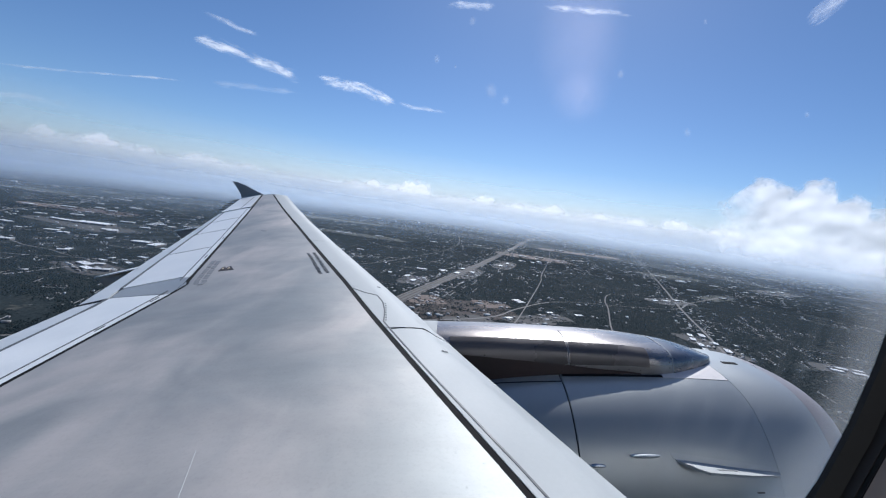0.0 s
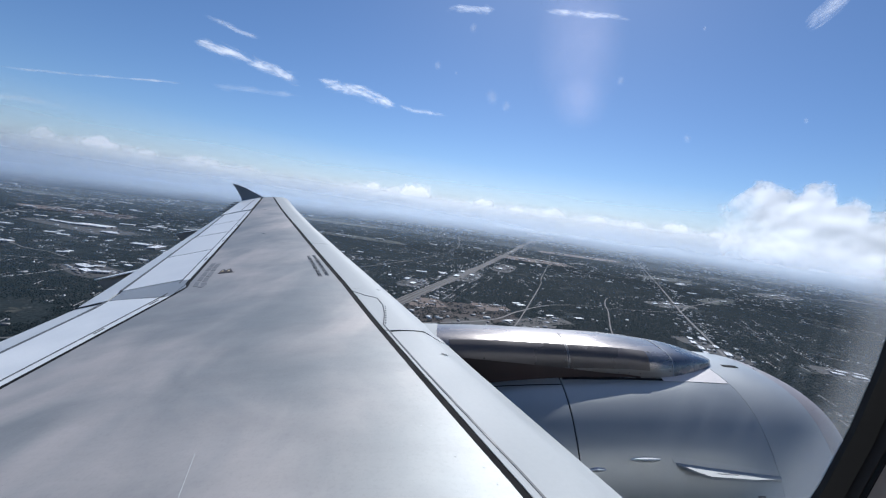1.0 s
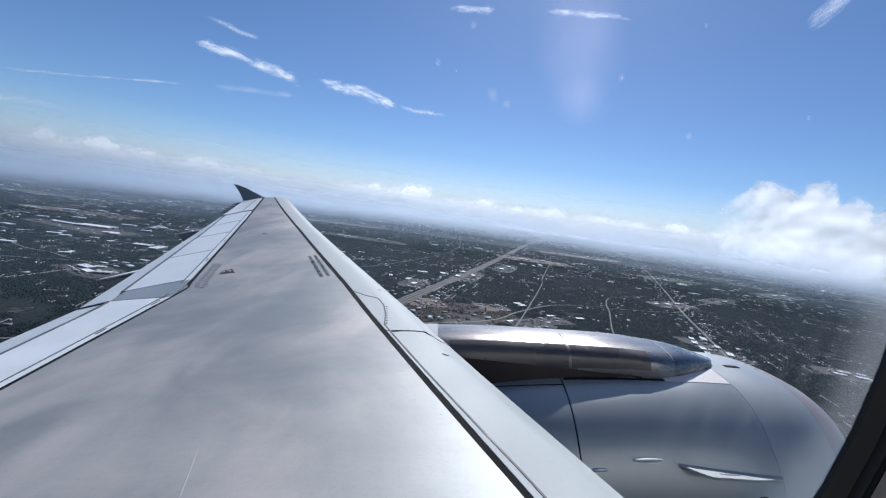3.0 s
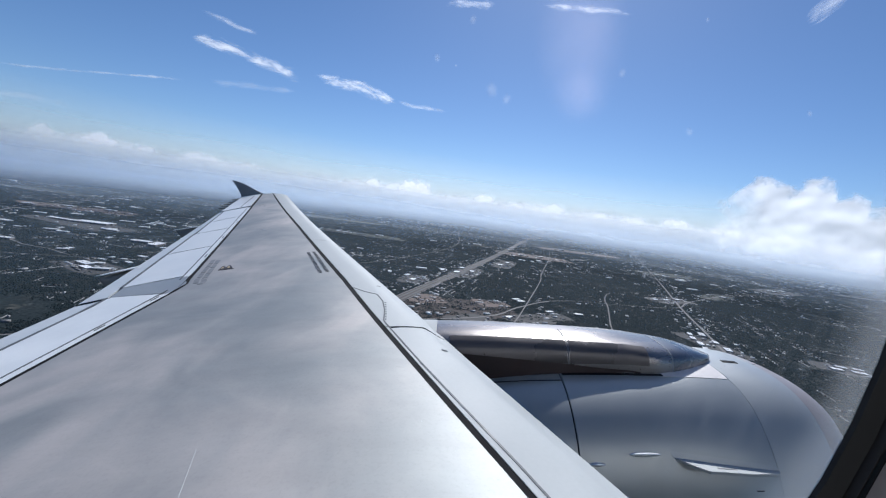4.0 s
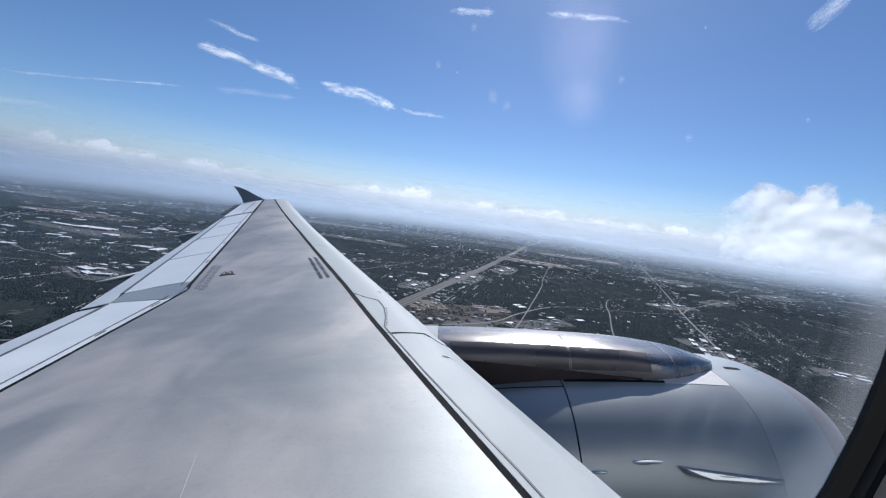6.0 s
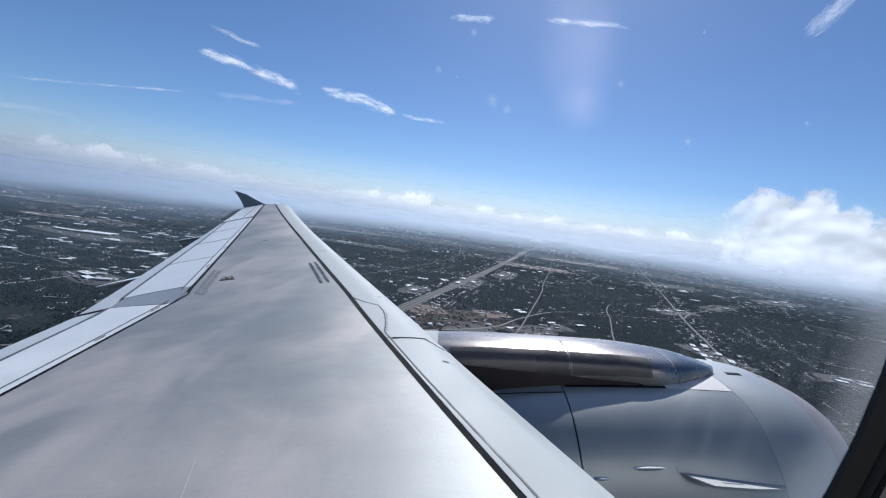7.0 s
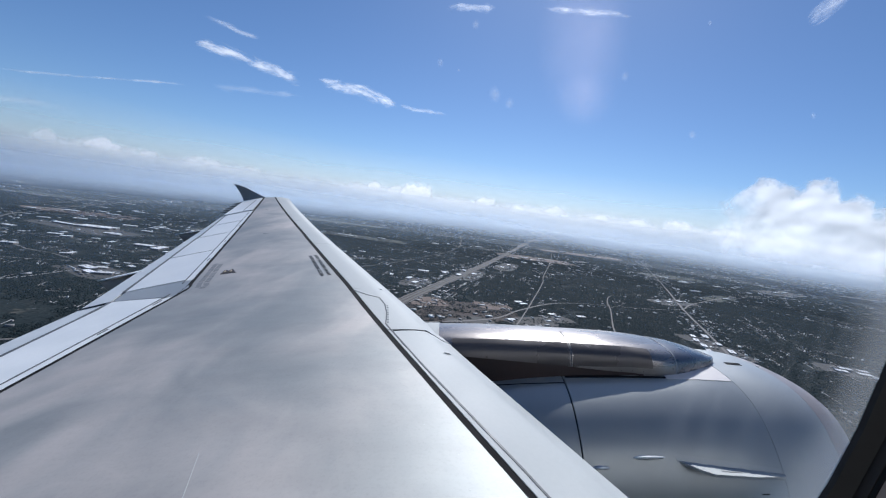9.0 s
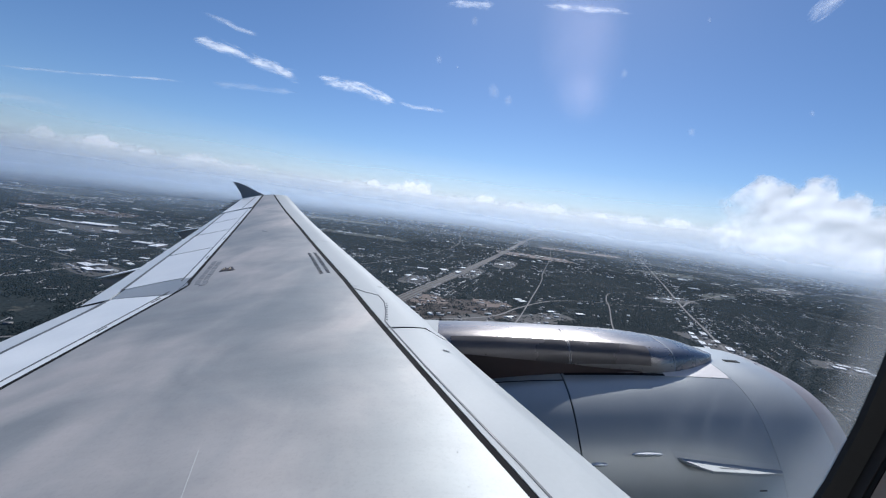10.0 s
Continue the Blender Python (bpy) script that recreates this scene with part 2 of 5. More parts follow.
def sheet_uv(nt):
    uv = nt.nodes.new("ShaderNodeTexCoord")
    sep = nt.nodes.new("ShaderNodeSeparateXYZ")
    nt.links.new(uv.outputs["UV"], sep.inputs[0])
    return sep.outputs[0], sep.outputs[1]


def density(nt, v):
    oi = nt.nodes.new("ShaderNodeObjectInfo")
    return math_node(nt, "MULTIPLY", v, oi.outputs["Alpha"])


def cirrus_fac(nt):
    """Ragged streaks, fading to the edges of the sheet (in the sheet's own 0..1 span)."""
    u, v = sheet_uv(nt)
    eu = smooth(nt, math_node(nt, "PINGPONG", u, 0.5), 0.0, 0.22)
    ev = smooth(nt, math_node(nt, "PINGPONG", v, 0.5), 0.0, 0.5)
    deg = nt.nodes.new("ShaderNodeUVMap")
    deg.uv_map = "degrees"

    def streak(scale, detail, rough, stretch, bend):
        mp = nt.nodes.new("ShaderNodeMapping")
        mp.inputs["Scale"].default_value = stretch
        mp.inputs["Rotation"].default_value = (0, 0, radians(bend))
        n = nt.nodes.new("ShaderNodeTexNoise")
        n.inputs["Scale"].default_value, n.inputs["Detail"].default_value, n.inputs["Roughness"].default_value = scale, detail, rough
        n.inputs["Distortion"].default_value = 0.6
        nt.links.new(deg.outputs[0], mp.inputs["Vector"])
        nt.links.new(mp.outputs[0], n.inputs["Vector"])
        return n

    lump = streak(1.0, 4, 0.55, (0.45, 1.1, 1.0), 10)
    fray = streak(1.0, 5, 0.5, (0.7, 2.4, 1.0), 14)
    s = math_node(nt, "MULTIPLY_ADD", math_node(nt, "MULTIPLY", eu, ev), 0.62, math_node(nt, "MULTIPLY", lump.outputs[0], 1.0))
    s = math_node(nt, "MULTIPLY_ADD", fray.outputs[0], 0.8, s)
    return density(nt, smooth(nt, s, 1.08, 1.82))


M_CIRRUS = veil("cirrus_ice_veil", (0.96, 0.97, 1.0), cirrus_fac, 0.75)


def cumulus_fac(nt):
    """Heaped lumps with a clear, knobbly top that thin out towards a soft foot."""
    u, v = sheet_uv(nt)
    away = math_node(nt, "MULTIPLY_ADD", math_node(nt, "PINGPONG", u, 0.5), -2.0, 1.0)
    heap = math_node(nt, "POWER", math_node(nt, "SUBTRACT", 1.0, math_node(nt, "POWER", away, 2.0)), 0.6)
    big = tex(nt, "ShaderNodeTexNoise", 1.0, 2, 0.5, (0.011, 0.011, 0.011))
    knob = tex(nt, "ShaderNodeTexVoronoi", 1.0, stretch=(0.030, 0.030, 0.030))
    knob.feature = "SMOOTH_F1"
    fray = tex(nt, "ShaderNodeTexNoise", 1.0, 8, 0.62, (0.03, 0.03, 0.03))
    top = math_node(nt, "MULTIPLY_ADD", big.outputs[0], 0.9, -0.10)
    top = math_node(nt, "MULTIPLY", heap, math_node(nt, "ADD", top, 0.62))
    top = math_node(nt, "MULTIPLY_ADD", knob.outputs["Distance"], -0.22, top)
    top = math_node(nt, "MULTIPLY_ADD", fray.outputs[0], 0.30, top)
    a = smooth(nt, math_node(nt, "SUBTRACT", top, v), 0.0, 0.30)
    foot = smooth(nt, v, 0.0, 0.55)
    edge = smooth(nt, math_node(nt, "SUBTRACT", 1.0, away), 0.0, 0.5)
    thin = smooth(nt, fray.outputs[0], 0.05, 0.42)
    return density(nt, math_node(nt, "MULTIPLY", math_node(nt, "MULTIPLY", a, foot), math_node(nt, "MULTIPLY", edge, thin)))


M_CUMULUS = veil("cumulus_white", (0.88, 0.885, 0.90), cumulus_fac, 0.85)


def mat_land():
    """Wooded suburb from the air: dark canopy, brown lots, pale clearings, at three scales."""
    m, nt, nd, ln = nodes_of("wooded_land")
    b = nd["Principled BSDF"]
    big = tex(nt, "ShaderNodeTexNoise", 0.004, 6, 0.6)
    mid = tex(nt, "ShaderNodeTexNoise", 0.03, 6, 0.65)
    fine = tex(nt, "ShaderNodeTexNoise", 0.35, 5, 0.7)
    wood = ramp(nt, [(0.3, (0.020, 0.030, 0.035)), (0.5, (0.027, 0.037, 0.040)), (0.62, (0.035, 0.042, 0.043)), (0.75, (0.058, 0.058, 0.053))])
    ln.new(mid.outputs[0], wood.inputs[0])
    open_land = ramp(nt, [(0.35, (0.035, 0.038, 0.026)), (0.6, (0.075, 0.066, 0.05)), (0.8, (0.15, 0.13, 0.105))])
    ln.new(mid.outputs[0], open_land.inputs[0])
    where = ramp(nt, [(0.56, 0.0), (0.70, 0.6)])
    ln.new(big.outputs[0], where.inputs[0])
    c = blend(nt, wood.outputs[0], open_land.outputs[0], where.outputs[0])
    sp = ramp(nt, [(0.35, 0.45), (0.65, 1.25)])
    ln.new(fine.outputs[0], sp.inputs[0])
    c = blend(nt, c, sp.outputs[0], 1.0, "MULTIPLY")
    # specks of pale roofs and drives too far off to be told apart
    vor = tex(nt, "ShaderNodeTexVoronoi", 0.10)
    vor.inputs["Randomness"].default_value = 1.0
    dot = ramp(nt, [(0.10, 1.0), (0.16, 0.0)])
    ln.new(vor.outputs["Distance"], dot.inputs[0])
    town = ramp(nt, [(0.46, 0.0), (0.6, 0.9)])
    patch = tex(nt, "ShaderNodeTexNoise", 0.009, 4, 0.6)
    ln.new(patch.outputs[0], town.inputs[0])
    f = blend(nt, dot.outputs[0], town.outputs[0], 1.0, "MULTIPLY")
    c = blend(nt, c, (0.42, 0.42, 0.43), f)
    # paved and mown ground between the woods
    lots = tex(nt, "ShaderNodeTexNoise", 0.017, 4, 0.6, (1.0, 1.3, 1.0))
    pale = ramp(nt, [(0.64, 0.0), (0.68, 0.6)])
    ln.new(lots.outputs[0], pale.inputs[0])
    mowed = tex(nt, "ShaderNodeTexNoise", 0.06, 3, 0.6)
    tone = ramp(nt, [(0.35, (0.07, 0.07, 0.05)), (0.6, (0.15, 0.14, 0.125)), (0.75, (0.30, 0.29, 0.28))])
    ln.new(mowed.outputs[0], tone.inputs[0])
    c = blend(nt, c, tone.outputs[0], pale.outputs[0])
    ln.new(c, b.inputs["Base Color"])
    b.inputs["Roughness"].default_value = 0.95
    b.inputs["Specular IOR Level"].default_value = 0.1
    return m


def island(name, stops, rough=0.9, spec=0.2):
    """A colour drawn at random for each loose piece."""
    m, nt, nd, ln = nodes_of(name)
    b = nd["Principled BSDF"]
    g = nd.new("ShaderNodeNewGeometry")
    r = ramp(nt, stops)
    ln.new(g.outputs["Random Per Island"], r.inputs[0])
    n = tex(nt, "ShaderNodeTexNoise", 1.2, 4, 0.6)
    r2 = ramp(nt, [(0.3, 0.75), (0.7, 1.1)])
    ln.new(n.outputs[0], r2.inputs[0])
    ln.new(blend(nt, r.outputs[0], r2.outputs[0], 1.0, "MULTIPLY"), b.inputs["Base Color"])
    b.inputs["Roughness"].default_value = rough
    b.inputs["Specular IOR Level"].default_value = spec
    return m


M_LAND = mat_land()
M_TREE = island("tree_canopy", [(0, (0.018, 0.028, 0.033)), (0.6, (0.024, 0.035, 0.040)), (0.94, (0.030, 0.040, 0.043)), (1, (0.046, 0.049, 0.047))], 0.95, 0.05)
M_HOUSE = island("house_roofs", [(0, (0.055, 0.05, 0.046)), (0.5, (0.085, 0.08, 0.077)), (0.68, (0.15, 0.145, 0.14)), (0.82, (0.34, 0.335, 0.33)), (1, (0.68, 0.68, 0.67))], 0.6, 0.4)
M_ROOF = painted("flat_white_roof", (0.80, 0.80, 0.79), 0.55, 0, 0.12, 0.1, 0.2, vary=0.3)
M_WALLB = painted("tan_tilt_up_wall", (0.34, 0.31, 0.28), 0.8, 0, 0.2, 0.1, 0.3, vary=0.3)
M_STREET = painted("pale_street_concrete", (0.34, 0.33, 0.32), 0.85, 0, 0.25, 0.15, 0.1)
M_CONC = painted("pale_concrete_road", (0.17, 0.16, 0.152), 0.85, 0, 0.2, 0.15, 0.08)
M_ASPH = painted("grey_asphalt", (0.15, 0.145, 0.14), 0.9, 0, 0.25, 0.15, 0.1)
M_LOT = painted("parking_asphalt", (0.066, 0.064, 0.062), 0.9, 0, 0.35, 0.2, 0.1)
M_DIRT = painted("bare_brown_soil", (0.17, 0.128, 0.105), 0.95, 0, 0.35, 0.2, 0.05)
M_THIN = painted("brown_thinned_ground", (0.050, 0.036, 0.031), 0.95, 0, 0.4, 0.3, 0.06)
M_HWAY = painted("worn_highway_concrete", (0.115, 0.108, 0.10), 0.9, 0, 0.3, 0.2, 0.12)
M_GRASS = painted("dry_green_turf", (0.058, 0.064, 0.052), 0.95, 0, 0.35, 0.25, 0.05)
M_GLASSB = painted("dark_window_glass", (0.04, 0.05, 0.06), 0.15, 0, 0.2, 0.05, 0.5)

# ---- helpers for building ----
AIR = pose(3.4287, -1.8939, 116.1116, -1.0678, -8.1869, 0.4749)  # the climbing aircraft: x to its nose, y out along the wing, z up


def mesh_of(name, verts, faces, material, smooth=False):
    me = bpy.data.meshes.new(name)
    me.from_pydata([tuple(v) for v in verts], [], faces)
    me.materials.append(material)
    if smooth:
        me.polygons.foreach_set("use_smooth", [True] * len(me.polygons))
    me.update()
    return me


def part(name, me, parent, label=""):
    ob = new(name, me)
    ob.parent = parent
    return tagged(ob, label=label) if label else ob


def thing(name, label, category, at=AIR, me=None, group="", kind=""):
    ob = new(name, me)
    ob.matrix_world = at
    return tagged(ob, label=label, category=category, group=group, kind=kind)


def tidy(me, angle=35):
    """Outward normals, and smooth shading that stops at hard edges."""
    bm = bmesh.new()
    bm.from_mesh(me)
    bmesh.ops.recalc_face_normals(bm, faces=bm.faces)
    for f in bm.faces:
        f.smooth = True
    for e in bm.edges:
        if len(e.link_faces) == 2 and e.calc_face_angle(0) > radians(angle):
            e.smooth = False
    bm.to_mesh(me)
    bm.free()
    return me


def lerp(a, b, t):
    return a + (b - a) * t


def along(table, x):
    """Straight-line reading of a small table of pairs."""
    return float(np.interp(x, [p[0] for p in table], [p[1] for p in table]))


def curve(table, x):
    """Smooth reading of a small table of rising x."""
    xs, ys = [p[0] for p in table], [p[1] for p in table]
    if x <= xs[0] or x >= xs[-1]:
        return along(table, x)
    sl = [(ys[i + 1] - ys[i]) / (xs[i + 1] - xs[i]) for i in range(len(xs) - 1)]
    tan = [sl[0]] + [(a + b) / 2 for a, b in zip(sl, sl[1:])] + [sl[-1]]
    i = max(k for k in range(len(xs) - 1) if xs[k] <= x)
    h = xs[i + 1] - xs[i]
    t = (x - xs[i]) / h
    return (2 * t ** 3 - 3 * t * t + 1) * ys[i] + (t ** 3 - 2 * t * t + t) * h * tan[i] + (3 * t * t - 2 * t ** 3) * ys[i + 1] + (t ** 3 - t * t) * h * tan[i + 1]


def grid_slab(name, top, low, material, angle=35):
    """A closed slab between two equal grids of points."""
    nu, nv = len(top), len(top[0])
    verts = [p for row in top for p in row] + [p for row in low for p in row]
    n = nu * nv
    faces = []
    for i in range(nu - 1):
        for j in range(nv - 1):
            a, b, c, d = i * nv + j, (i + 1) * nv + j, (i + 1) * nv + j + 1, i * nv + j + 1
            faces.append((a, b, c, d))
            faces.append((n + d, n + c, n + b, n + a))
    for i in range(nu - 1):
        for j in (0, nv - 1):
            a, b = i * nv + j, (i + 1) * nv + j
            faces.append((a, b, n + b, n + a))
    for j in range(nv - 1):
        for i in (0, nu - 1):
            a, b = i * nv + j, i * nv + j + 1
            faces.append((a, b, n + b, n + a))
    return tidy(mesh_of(name, verts, faces, material), angle)


# ---- the wing: its outline and its upper surface ----
SWEEP, Y_KINK, Y_TIP, C_KINK, C_TIP = 0.527, 6.505, 16.906, 3.814, 1.515


def chord(y):
    if y < Y_KINK:
        return SWEEP * (Y_KINK - y) + C_KINK
    return C_KINK + (C_TIP - C_KINK) * (y - Y_KINK) / (Y_TIP - Y_KINK)


def z_lead(y):
    u = (y - 2) / (Y_TIP - 2)
    return 2.764 + 2.289 * u + 0.275 * (u * u - u)


def bulge(s):
    s = min(max(s, 0.0), 1.0)
    return (1.0 if s > 0.05 else (s / 0.05) ** 0.6) * 0.575 * (0.2969 * s ** 0.5 - 0.126 * s - 0.3516 * s * s + 0.2843 * s ** 3 - 0.1036 * s ** 4)


def on_wing(y, s, off=0.0, low=False):
    """The point at span y and fraction s of the chord, off metres over the surface."""
    c = chord(y)
    z = z_lead(y) - 0.03 * c * s
    z += (-0.75 if low else 1.0) * bulge(s) * c + (-off if low else off)
    nose = max(0.0, 1.0 - s / 0.12)
    z -= 0.021 * nose * along([(5.0, 1.0), (6.0, 0.0)], y)  # the inboard slat droops a little
    reach = 0.15 * nose * along([(11.5, 0.0), (14.0, 0.35), (16.9, 1.0)], y)
    return Vector((-SWEEP * y - c * s + reach, y, z))


def frac(y, x):
    return (-SWEEP * y - x) / chord(y)


FRONT = [(1.9, 0.118), (3.4, 0.124), (4.5, 0.135), (5.5, 0.145), (6.3, 0.151), (8.05, 0.160), (10.3, 0.172), (13.2, 0.200), (16.9, 0.232)]


def gap_front(y):
    return along([(2, 0.042), (3.4, 0.042), (4, 0.050), (5.5, 0.055), (7.5, 0.064), (10, 0.062), (17, 0.055)], y) / chord(y)


def s_front(y):
    return along(FRONT, y) - 0.5 * gap_front(y)


def s_rear(y):
    x = -6.02 - 0.06 * (y - 4.5) / 2.3 if y < 6.85 else -6.13 - 0.353 * (y - 6.85)
    return frac(y, x)


def s_spoil(y):
    return 0.897 + 0.004 * (y - 5.2) if y < 10.3 else 0.907 + (y - 10.3) * 0.010


def wing_panel(name, yf, ya, s0, s1, off, thick, material, parent, label="", nu=14, nv=8):
    """A panel lying on the wing; yf, ya: its span at the front and at the aft edge; s0, s1: its edges along the chord."""
    top, low = [], []
    for i in range(nu + 1):
        rt, rl = [], []
        for j in range(nv + 1):
            v = j / nv
            y = lerp(lerp(yf[0], ya[0], v), lerp(yf[1], ya[1], v), i / nu)
            s = lerp(s0(y), s1(y), v)
            rt.append(on_wing(y, s, off))
            rl.append(on_wing(y, s, off - thick))
        top.append(rt)
        low.append(rl)
    return part(name, grid_slab(name, top, low, material), parent, label)


def wing_strip(name, pts, width, off, material, parent, label="", steps=6):
    """A thin raised line along points (span, fraction of the chord) of the wing."""
    path = []
    for (y0, s0), (y1, s1) in zip(pts, pts[1:]):
        path += [on_wing(lerp(y0, y1, k / steps), lerp(s0, s1, k / steps), off) for k in range(steps)]
    path.append(on_wing(*pts[-1], off))
    top, low = [], []
    for i, p in enumerate(path):
        d = path[min(i + 1, len(path) - 1)] - path[max(i - 1, 0)]
        side = d.cross(Vector((0, 0, 1))).normalized() * width / 2
        top.append([p - side, p + side])
        low.append([p - side - Vector((0, 0, 0.008)), p + side - Vector((0, 0, 0.008))])
    return part(name, grid_slab(name, top, low, material), parent, label)


wing = thing("aircraft_wing", "swept pale grey airliner wing with white spoilers and slats, in flight", "wing")


def build_core():
    ys = [1.75 + (16.86 - 1.75) * i / 60 for i in range(61)]
    ring = [(s, False) for s in (1.0, 0.9, 0.75, 0.6, 0.45, 0.3, 0.18, 0.1, 0.05, 0.02, 0.005)] + [(s, True) for s in (0.0, 0.005, 0.02, 0.05, 0.1, 0.2, 0.35, 0.5, 0.7, 0.9)]
    verts, faces, n = [], [], len(ring)
    for y in ys:
        for s, low in ring:
            p = on_wing(y, 0.006 + s * 0.985, -0.022 if not low else -0.01, low)
            verts.append(p)
    for i in range(len(ys) - 1):
        for j in range(n):
            a, b = i * n + j, i * n + (j + 1) % n
            faces.append((a, b, b + n, a + n))
    faces += [tuple(range(n)), tuple(range(len(verts) - n, len(verts)))]
    return tidy(mesh_of("spar_box", verts, faces, M_CORE))


part("spar_box", build_core(), wing, "dark primer inside the panel gaps")


wing_panel("upper_skin", (1.8, 16.9), (1.8, 16.9), lambda y: s_front(y) + gap_front(y), lambda y: s_rear(y) - 0.042 / chord(y), 0.0, 0.02, M_SKIN, wing, "smooth grey metallic upper wing skin", 70, 26)
wing_strip("front_seal", [(y, s_front(y) + 0.5 * gap_front(y)) for y in (1.8, 3, 4, 5, 6, 7, 8, 10, 12, 14, 16.9)], 0.075, -0.003, M_SEAL, wing, "black rubber seal behind the slats")
wing_strip("rear_seal", [(y, s_rear(y) - 0.012 / chord(y)) for y in (1.8, 3, 4, 5, 6, 6.85, 7.5, 9, 11, 13, 15, 16.9)], 0.05, -0.002, M_SEAL, wing, "black seal before the spoilers")


def slat(y0, y1, skew=0.0, label=""):
    """A leading-edge slat: a shell from its aft edge over the nose to the underside."""
    top, low = [], []
    n = max(6, int((y1 - y0) * 5))
    for i in range(n + 1):
        rt, rl = [], []
        for v in (1.0, 0.8, 0.6, 0.42, 0.28, 0.17, 0.09, 0.04, 0.012, 0.0, -0.03, -0.1, -0.25, -0.5):
            y = lerp(y0 + skew * (1 - abs(v)), y1 + skew * (1 - abs(v)), i / n)
            s = abs(v) * s_front(y)
            rt.append(on_wing(y, s, 0.003, v < 0) + (Vector((0.012, 0, 0)) if abs(v) < 0.05 else Vector()))
            rl.append(on_wing(y, s, -0.016, v < 0) + (Vector((-0.004, 0, 0)) if abs(v) < 0.05 else Vector()))
        top.append(rt)
        low.append(rl)
    part("slat", grid_slab("slat", top, low, M_SLAT), wing, label)


slat(1.8, 5.17, 0.2, "pale blue-grey inboard slat")
slat(5.185, 6.35, 0.2, "pale slat fairing over the pylon")
for a, b in ((6.36, 8.9), (8.91, 11.5), (11.51, 14.1), (14.11, 16.75)):
    slat(a, b, 0.15)
# raised seam round the fairing over the pylon, with its row of fasteners
wing_strip("fairing_seam", [(6.29, 0.147), (6.15, 0.117), (6.10, 0.088), (5.89, 0.090), (5.6, 0.108), (5.32, 0.130), (5.165, 0.129), (4.55, 0.124), (3.6, 0.112), (2.2, 0.105)], 0.011, 0.006, M_LINE, wing, "dark curved seam", 4)
wing_strip("slat_joint", [(5.17, 0.126), (5.26, 0.078), (5.33, 0.036), (5.37, 0.006)], 0.014, 0.007, M_SEAL, wing)


def on_disc(name, y, s, r, h, material, parent, n=8):
    c = on_wing(y, s, 0)
    verts = [c + Vector((r * math.cos(a), r * math.sin(a), hh)) for hh in (-0.004, h) for a in [2 * math.pi * k / n for k in range(n)]]
    faces = [tuple(range(n, 2 * n))] + [(k, (k + 1) % n, n + (k + 1) % n, n + k) for k in range(n)]
    return part(name, mesh_of(name, verts, faces, material), parent)


for k in range(8):
    on_disc("fastener", lerp(5.85, 5.36, k / 7), lerp(0.096, 0.132, k / 7) - 0.009, 0.010, 0.005, M_LINE, wing)
for k in range(26):
    y = lerp(3.1, 5.6, k / 25)
    on_disc("fastener", y, s_front(y) + gap_front(y) + 0.012, 0.0026, 0.001, M_PANEL, wing)
for k in range(7):
    y = lerp(3.2, 4.6, k / 6) + random.uniform(-0.03, 0.03)
    on_disc("fastener", y, s_front(y) + gap_front(y) + 0.03 + 0.012 * (k % 2), 0.0026, 0.0012, M_PANEL, wing)


def lip(y):
    return s_rear(y) + 0.008 / chord(y)


def hinge(y):
    return lip(y) + 0.10 / chord(y)


# fixed strip just behind the rear seal, then the spoilers
wing_panel("hinge_strip", (1.8, 6.5), (1.8, 6.45), lip, lambda y: hinge(y) - 0.008 / chord(y), 0.002, 0.02, M_SPOILER, wing, "", 20, 3)
wing_panel("hinge_strip", (7.12, 13.7), (7.12, 13.7), lip, lambda y: hinge(y) - 0.008 / chord(y), 0.002, 0.02, M_SPOILER, wing, "", 30, 3)
wing_panel("spoiler", (1.8, 6.47), (1.8, 6.62), hinge, s_spoil, 0.006, 0.025, M_SPOILER, wing, "white inboard spoiler with grey scuffs", 20, 8)
wing_panel("fixed_panel", (6.50, 7.13), (6.65, 6.98), lambda y: s_rear(y) + 0.006 / chord(y), s_spoil, 0.001, 0.02, M_PANEL, wing, "dull grey fixed panel at the wing's kink", 6, 8)
cuts = [((7.15, 7.0), (8.89, 8.72)), ((8.91, 8.74), (10.58, 10.40)), ((10.60, 10.42), (12.1, 11.82)), ((12.12, 11.84), (13.86, 13.55))]
for (f0, a0), (f1, a1) in cuts:
    wing_panel("spoiler", (f0, f1), (a0, a1), hinge, s_spoil, 0.006, 0.025, M_SPOILER, wing, "", 12, 8)
for (f0, a0), (f1, a1) in cuts:
    wing_strip("spoiler_joint", [(f1 + 0.01, hinge(f1)), (lerp(f1, a1, 0.5), (hinge(f1) + s_spoil(a1)) / 2), (a1 + 0.01, s_spoil(a1))], 0.024, 0.0095, M_LINE, wing, "", 3)
for y0, y1 in ((1.8, 6.6), (7.0, 13.5)):
    wing_strip("spoiler_edge", [(lerp(y0, y1, k / 10), s_spoil(lerp(y0, y1, k / 10)) + 0.007) for k in range(11)], 0.04, 0.006, M_LINE, wing, "dark line behind the spoilers", 1)
    wing_strip("hinge_line", [(lerp(y0, y1, k / 10), hinge(lerp(y0, y1, k / 10)) - 0.004 / chord(lerp(y0, y1, k / 10))) for k in range(11)], 0.014, 0.007, M_LINE, wing, "", 1)
wing_panel("flap", (1.8, 6.60), (1.8, 6.53), lambda y: s_spoil(y) + 0.014, lambda y: 1.0, -0.006, 0.03, M_FLAP, wing, "grey inboard flap", 20, 5)
wing_panel("flap", (6.68, 13.55), (6.60, 13.52), lambda y: s_spoil(y) + 0.014, lambda y: 1.0, -0.004, 0.03, M_FLAP, wing, "grey outboard flap", 34, 5)
